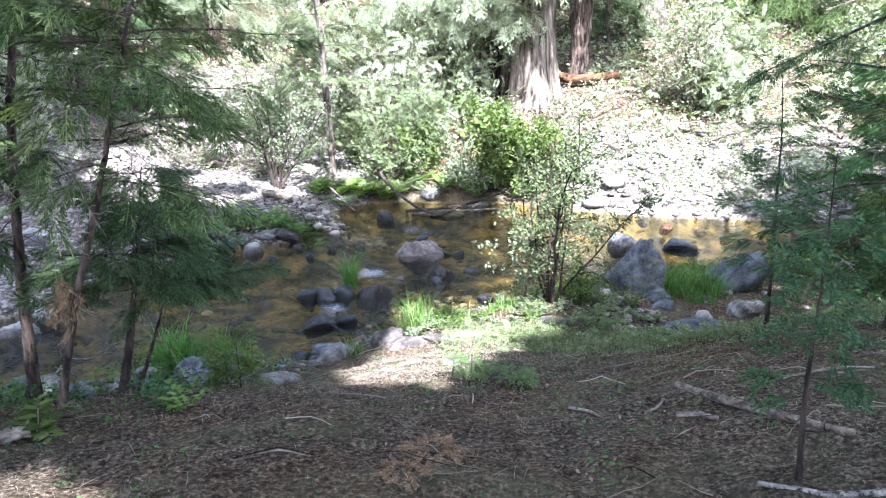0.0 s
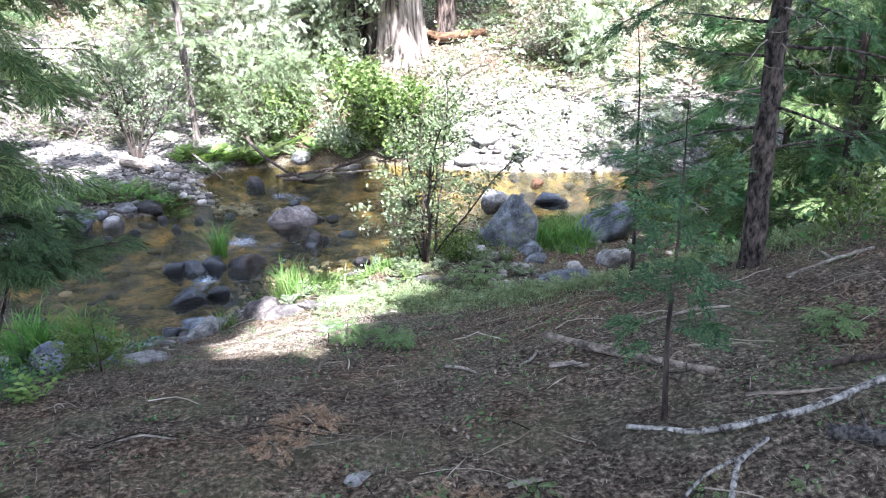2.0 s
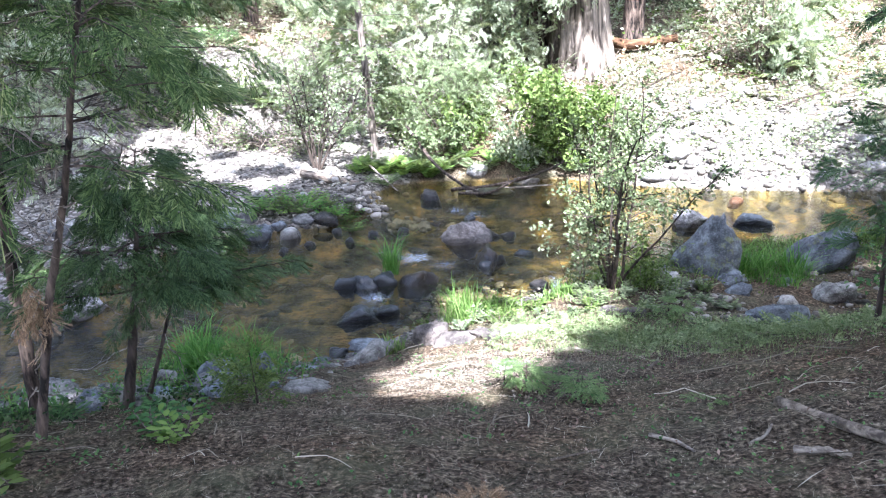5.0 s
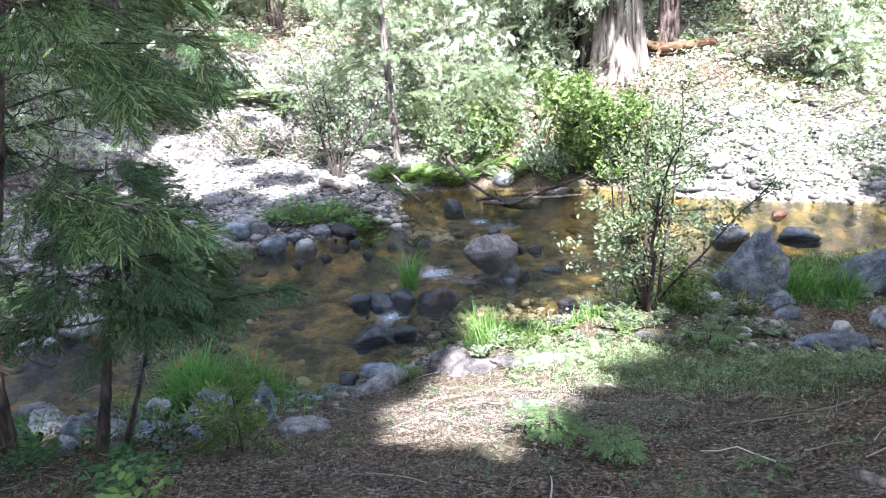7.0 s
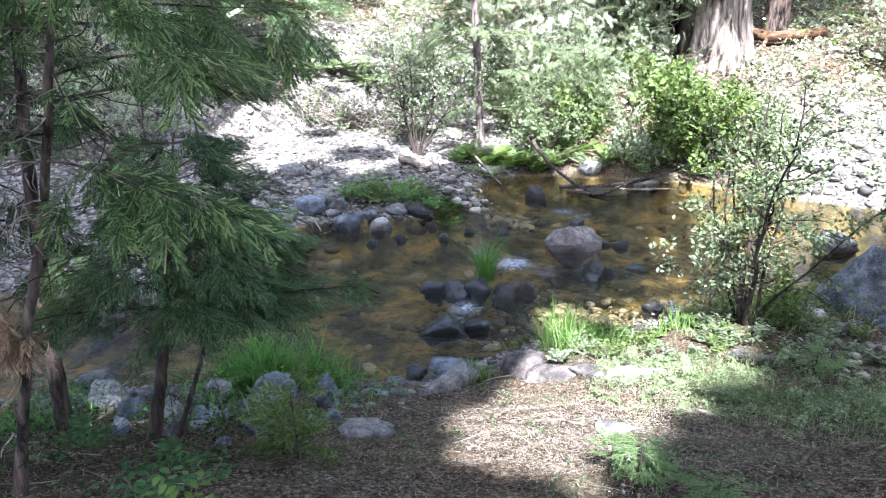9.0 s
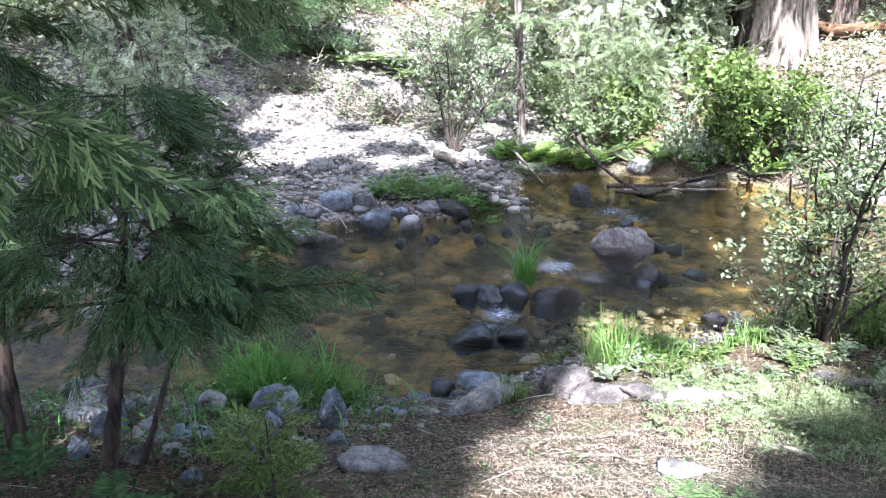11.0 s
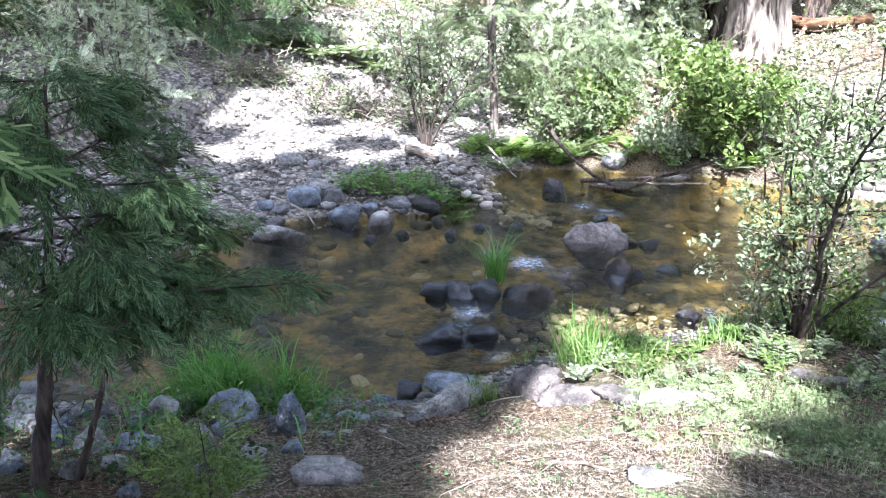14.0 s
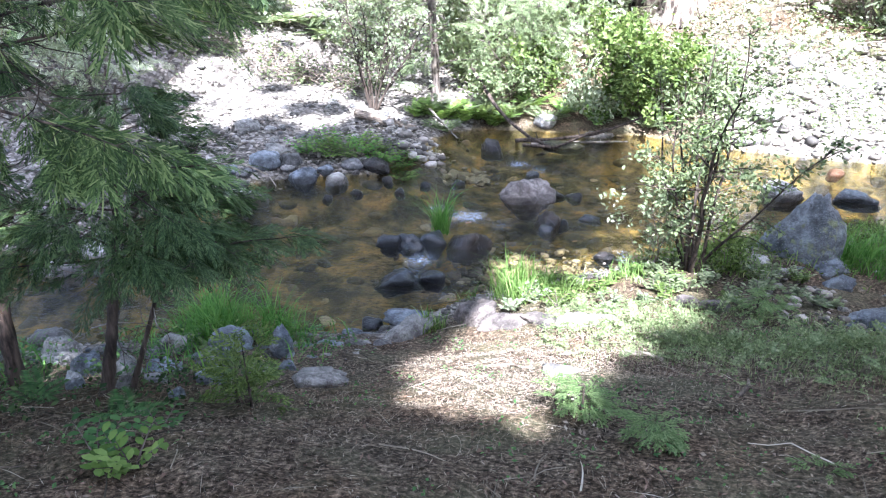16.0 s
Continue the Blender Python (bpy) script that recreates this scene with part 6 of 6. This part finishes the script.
litter("leaf_chips", 15000, 0.005, 0.022, 0.5, DUFF, "brown bark chips and dead leaf scraps on the ground", 712, near_floor, 0.6)
litter("fine_twigs", 900, 0.06, 0.20, 0.022, LITTER, "thin dead twigs strewn over the forest floor", 713, near_floor, 0.08)


# pale slivers that put more brightness into the sun patch by colour
litter("sun_patch_litter", 16000, 0.010, 0.034, 0.09, STRAW, "dry needles whose pale colour brightens the sun patch on the bank", 715, glade, 0.2)


def twig_litter(n, seed):
    rng = np.random.RandomState(seed)
    s = Shape()
    x, y = near_floor(rng, n)
    for i in range(n):
        if height(x[i], y[i]) < 0.2:
            continue
        a, ln = rng.uniform(0, 6.283), 0.05 + 0.32 * rng.uniform(0, 1) ** 2
        t = np.linspace(0, 1, 5)
        bend = rng.uniform(-0.12, 0.12) * ln
        px = x[i] + np.cos(a) * t * ln - np.sin(a) * bend * np.sin(t * 3.14)
        py = y[i] + np.sin(a) * t * ln + np.cos(a) * bend * np.sin(t * 3.14)
        pz = height(px, py) + rough_floor(px, py) + 0.006 + rng.uniform(0, 0.02) * np.sin(t * 3.14)
        r = rng.uniform(0.001, 0.0034) * (ln / 0.2) ** 0.4
        s.tube(np.stack((px, py, pz), 1), cap(t, r, r * 0.5), 4)
    return tagged(new("twig_litter", s.mesh("twig_litter", LITTER)), "dead twigs strewn thickly over the forest floor", "twigs", kind="stuff")


twig_litter(620, 721)


def floor_green(rng, n):
    x, y = near_floor(rng, n)
    k = (np.sin(x * 2.3 + y * 1.7) + np.sin(x * 4.9 - y * 3.1) + rng.uniform(-1, 1, n) > 0.2) & (height(x, y) > 0.25)
    return x[k], y[k]


low_cover("floor_sprouts", 2200, floor_green, 0.016, 0.035, FERN, "tiny green sprouts among the needle litter", 722, 9, 0.03)


def dark_corner(rng, n):
    x, y = rng.uniform(-3.4, -1.3, n), rng.uniform(2.6, 5.0, n)
    k = np.sin(x * 5 + 2 * y) + np.sin(y * 7 - x) + rng.uniform(-1, 1, n) > 0
    return x[k], y[k]


# dark-coloured plants added to darken the shady corner
low_cover("shaded_herbs", 150, dark_corner, 0.028, 0.10, CEDAR_SHADED, "low plants coloured dark to deepen the shade under the cedars", 724, 22, 0.07)
low_cover("fallen_leaves", 260, floor_green, 0.018, 0.012, STRAW, "scattered pale dead leaves on the forest floor", 723, 5, 0.12)

# ---- unseen trees added behind the path, whose crowns shade the near bank ----
def crown_gap(gx_, gy_):
    """How open the added crowns are along the sun's way to a place on the ground: 1 open, 0 closed."""
    start = np.interp(gx_, [-6, -4.3, -3.6, -3, -1.6, 0.8, 1.8, 6], [9.8, 10.0, 10.3, 10.3, 11.4, 11.6, 9.1, 8.9])
    far_bank = np.clip((gy_ - start) / 0.6 + 0.4, 0, 1) * np.where(gx_ < -1.6, np.interp(gx_, [-6.0, -5.3, -4.7, -3.8], [-0.3, 0.1, 0.80, 0.64]) + 0.40 * np.sin(gx_ * 4.1 + gy_) * np.sin(gy_ * 3.7 - gx_), 1)
    at_y = [3.95, 4.2, 4.5, 4.85, 5.15, 5.5, 5.9, 6.2, 6.5]
    off = np.abs(gx_ - np.interp(gy_, at_y, [-0.25, -0.20, -0.13, -0.06, 0.01, 0.22, 0.30, 0.48, 0.82])) - np.interp(gy_, at_y, [0.20, 0.33, 0.45, 0.53, 0.57, 0.66, 0.70, 0.62, 0.42])
    glade = np.clip(1 - off / 0.2, 0, 1) * np.clip((gy_ - 3.85) / 0.15, 0, 1) * np.clip((6.7 - gy_) / 0.3, 0, 1)
    wave = np.sin(7 * gx_ + 3 * gy_) * np.sin(6 * gy_ - 4 * gx_ + 1) + 0.5 * np.sin(13 * gx_ - 5 * gy_) * np.sin(11 * gy_ + 4 * gx_)
    flecks = np.where(wave > np.interp(gy_, [5.0, 5.6], [-0.1, 0.45]), 1.0, 0) * (np.hypot((gx_ + 2.4) / 1.3, (gy_ - 5.0) / 1.1) < 1)
    flecks = np.maximum(flecks, np.where(wave > 0.5, 0.8, 0) * (np.hypot((gx_ - 1.2) / 0.8, (gy_ - 5.0) / 0.7) < 1))
    alder_gap = 1.3 * np.exp(-((gx_ - 0.8) / 0.62) ** 2 - ((gy_ - 7.2) / 1.25) ** 2)
    side = np.interp(gx_, [2.9, 3.6, 4.6], [0, 0.5, 0.95]) * np.clip((gy_ - 4.0) / 1.0, 0, 1)
    corner = np.exp(-((gx_ + 1.40) / 0.40) ** 2 - ((gy_ - 2.68) / 0.30) ** 2)
    for px_, py_ in ((-1.70, 3.62), (-0.98, 3.36), (-1.02, 3.82)):
        corner = np.maximum(corner, 0.6 * np.exp(-((gx_ - px_) / 0.30) ** 2 - ((gy_ - py_) / 0.22) ** 2))
    bed_gap = np.exp(-((gx_ + 0.05) / 0.6) ** 2 - ((gy_ - 7.3) / 0.5) ** 2)
    cedar_gap = 0.50 * np.exp(-((gx_ + 2.1) / 0.7) ** 2 - ((gy_ - 5.25) / 0.75) ** 2)
    rocks_gap = np.exp(-((gx_ + 3.9) / 0.45) ** 2 - ((gy_ - 7.1) / 0.4) ** 2)
    shut_over = (gx_ > -1.7) & (gx_ < -0.4) & (gy_ > 6.6) & (gy_ < 8.3)
    return np.where(shut_over, 0, 1) * np.maximum.reduce((far_bank, rocks_gap, bed_gap, cedar_gap, flecks, glade, alder_gap, corner, side))


SHADERS = ((5.3, -8.2), (7.5, -6.4), (-0.8, -9.6), (11.5, -7.0), (-5.0, -7.5), (5.2, -13.0), (-2.4, -13.5), (10.0, -12.5))
rgs = np.random.RandomState(77)
# unseen crown leaves set where shade is wanted; gaps shape the sun patches
n_ = 36000
hh = rgs.uniform(11.0, 16.5, n_)
tx, ty = rgs.uniform(-9, 11, n_), rgs.uniform(-7, 16.5, n_)
shut = (crown_gap(tx, ty) < rgs.uniform(0.25, 0.6, n_)) & ((ty < 6.2) | ((tx > -1.7) & (tx < -0.4) & (ty < 8.3)) | ((tx > 1.3) & (ty < 9.2)) | ((tx < -2.4) & (ty < 9.0)) | (rgs.uniform(0, 1, n_) > 0.38))
hh, tx, ty = hh[shut], tx[shut], ty[shut]
shade_at = np.stack((tx + SUN.x / SUN.z * hh, ty + SUN.y / SUN.z * hh, hh + 0.8), 1)
owner = np.argmin([(shade_at[:, 0] - x) ** 2 + (shade_at[:, 1] - y) ** 2 for x, y in SHADERS], axis=0)
for k, (x, y) in enumerate(SHADERS):
    t = big_trunk("unseen_shade_tree", x, y, 0.34, 19, "unseen tall conifer added behind the path so its crown shades the bank", 800 + k, BARK_RED, (0, 0), 1.3)
    mine = shade_at[owner == k]
    s = Shape()
    ax = axes(mine - np.array((x, y, 13.0)) + rgs.normal(size=mine.shape), rgs, 0.7)
    size = rgs.uniform(0.4, 0.7, len(mine))
    s.copies(*OVAL, mine - np.array(t.location) - ax[0] * (size * 0.5)[:, None], *ax, size)
    part("crown", s, CEDAR_SHADED, t, smooth=False)
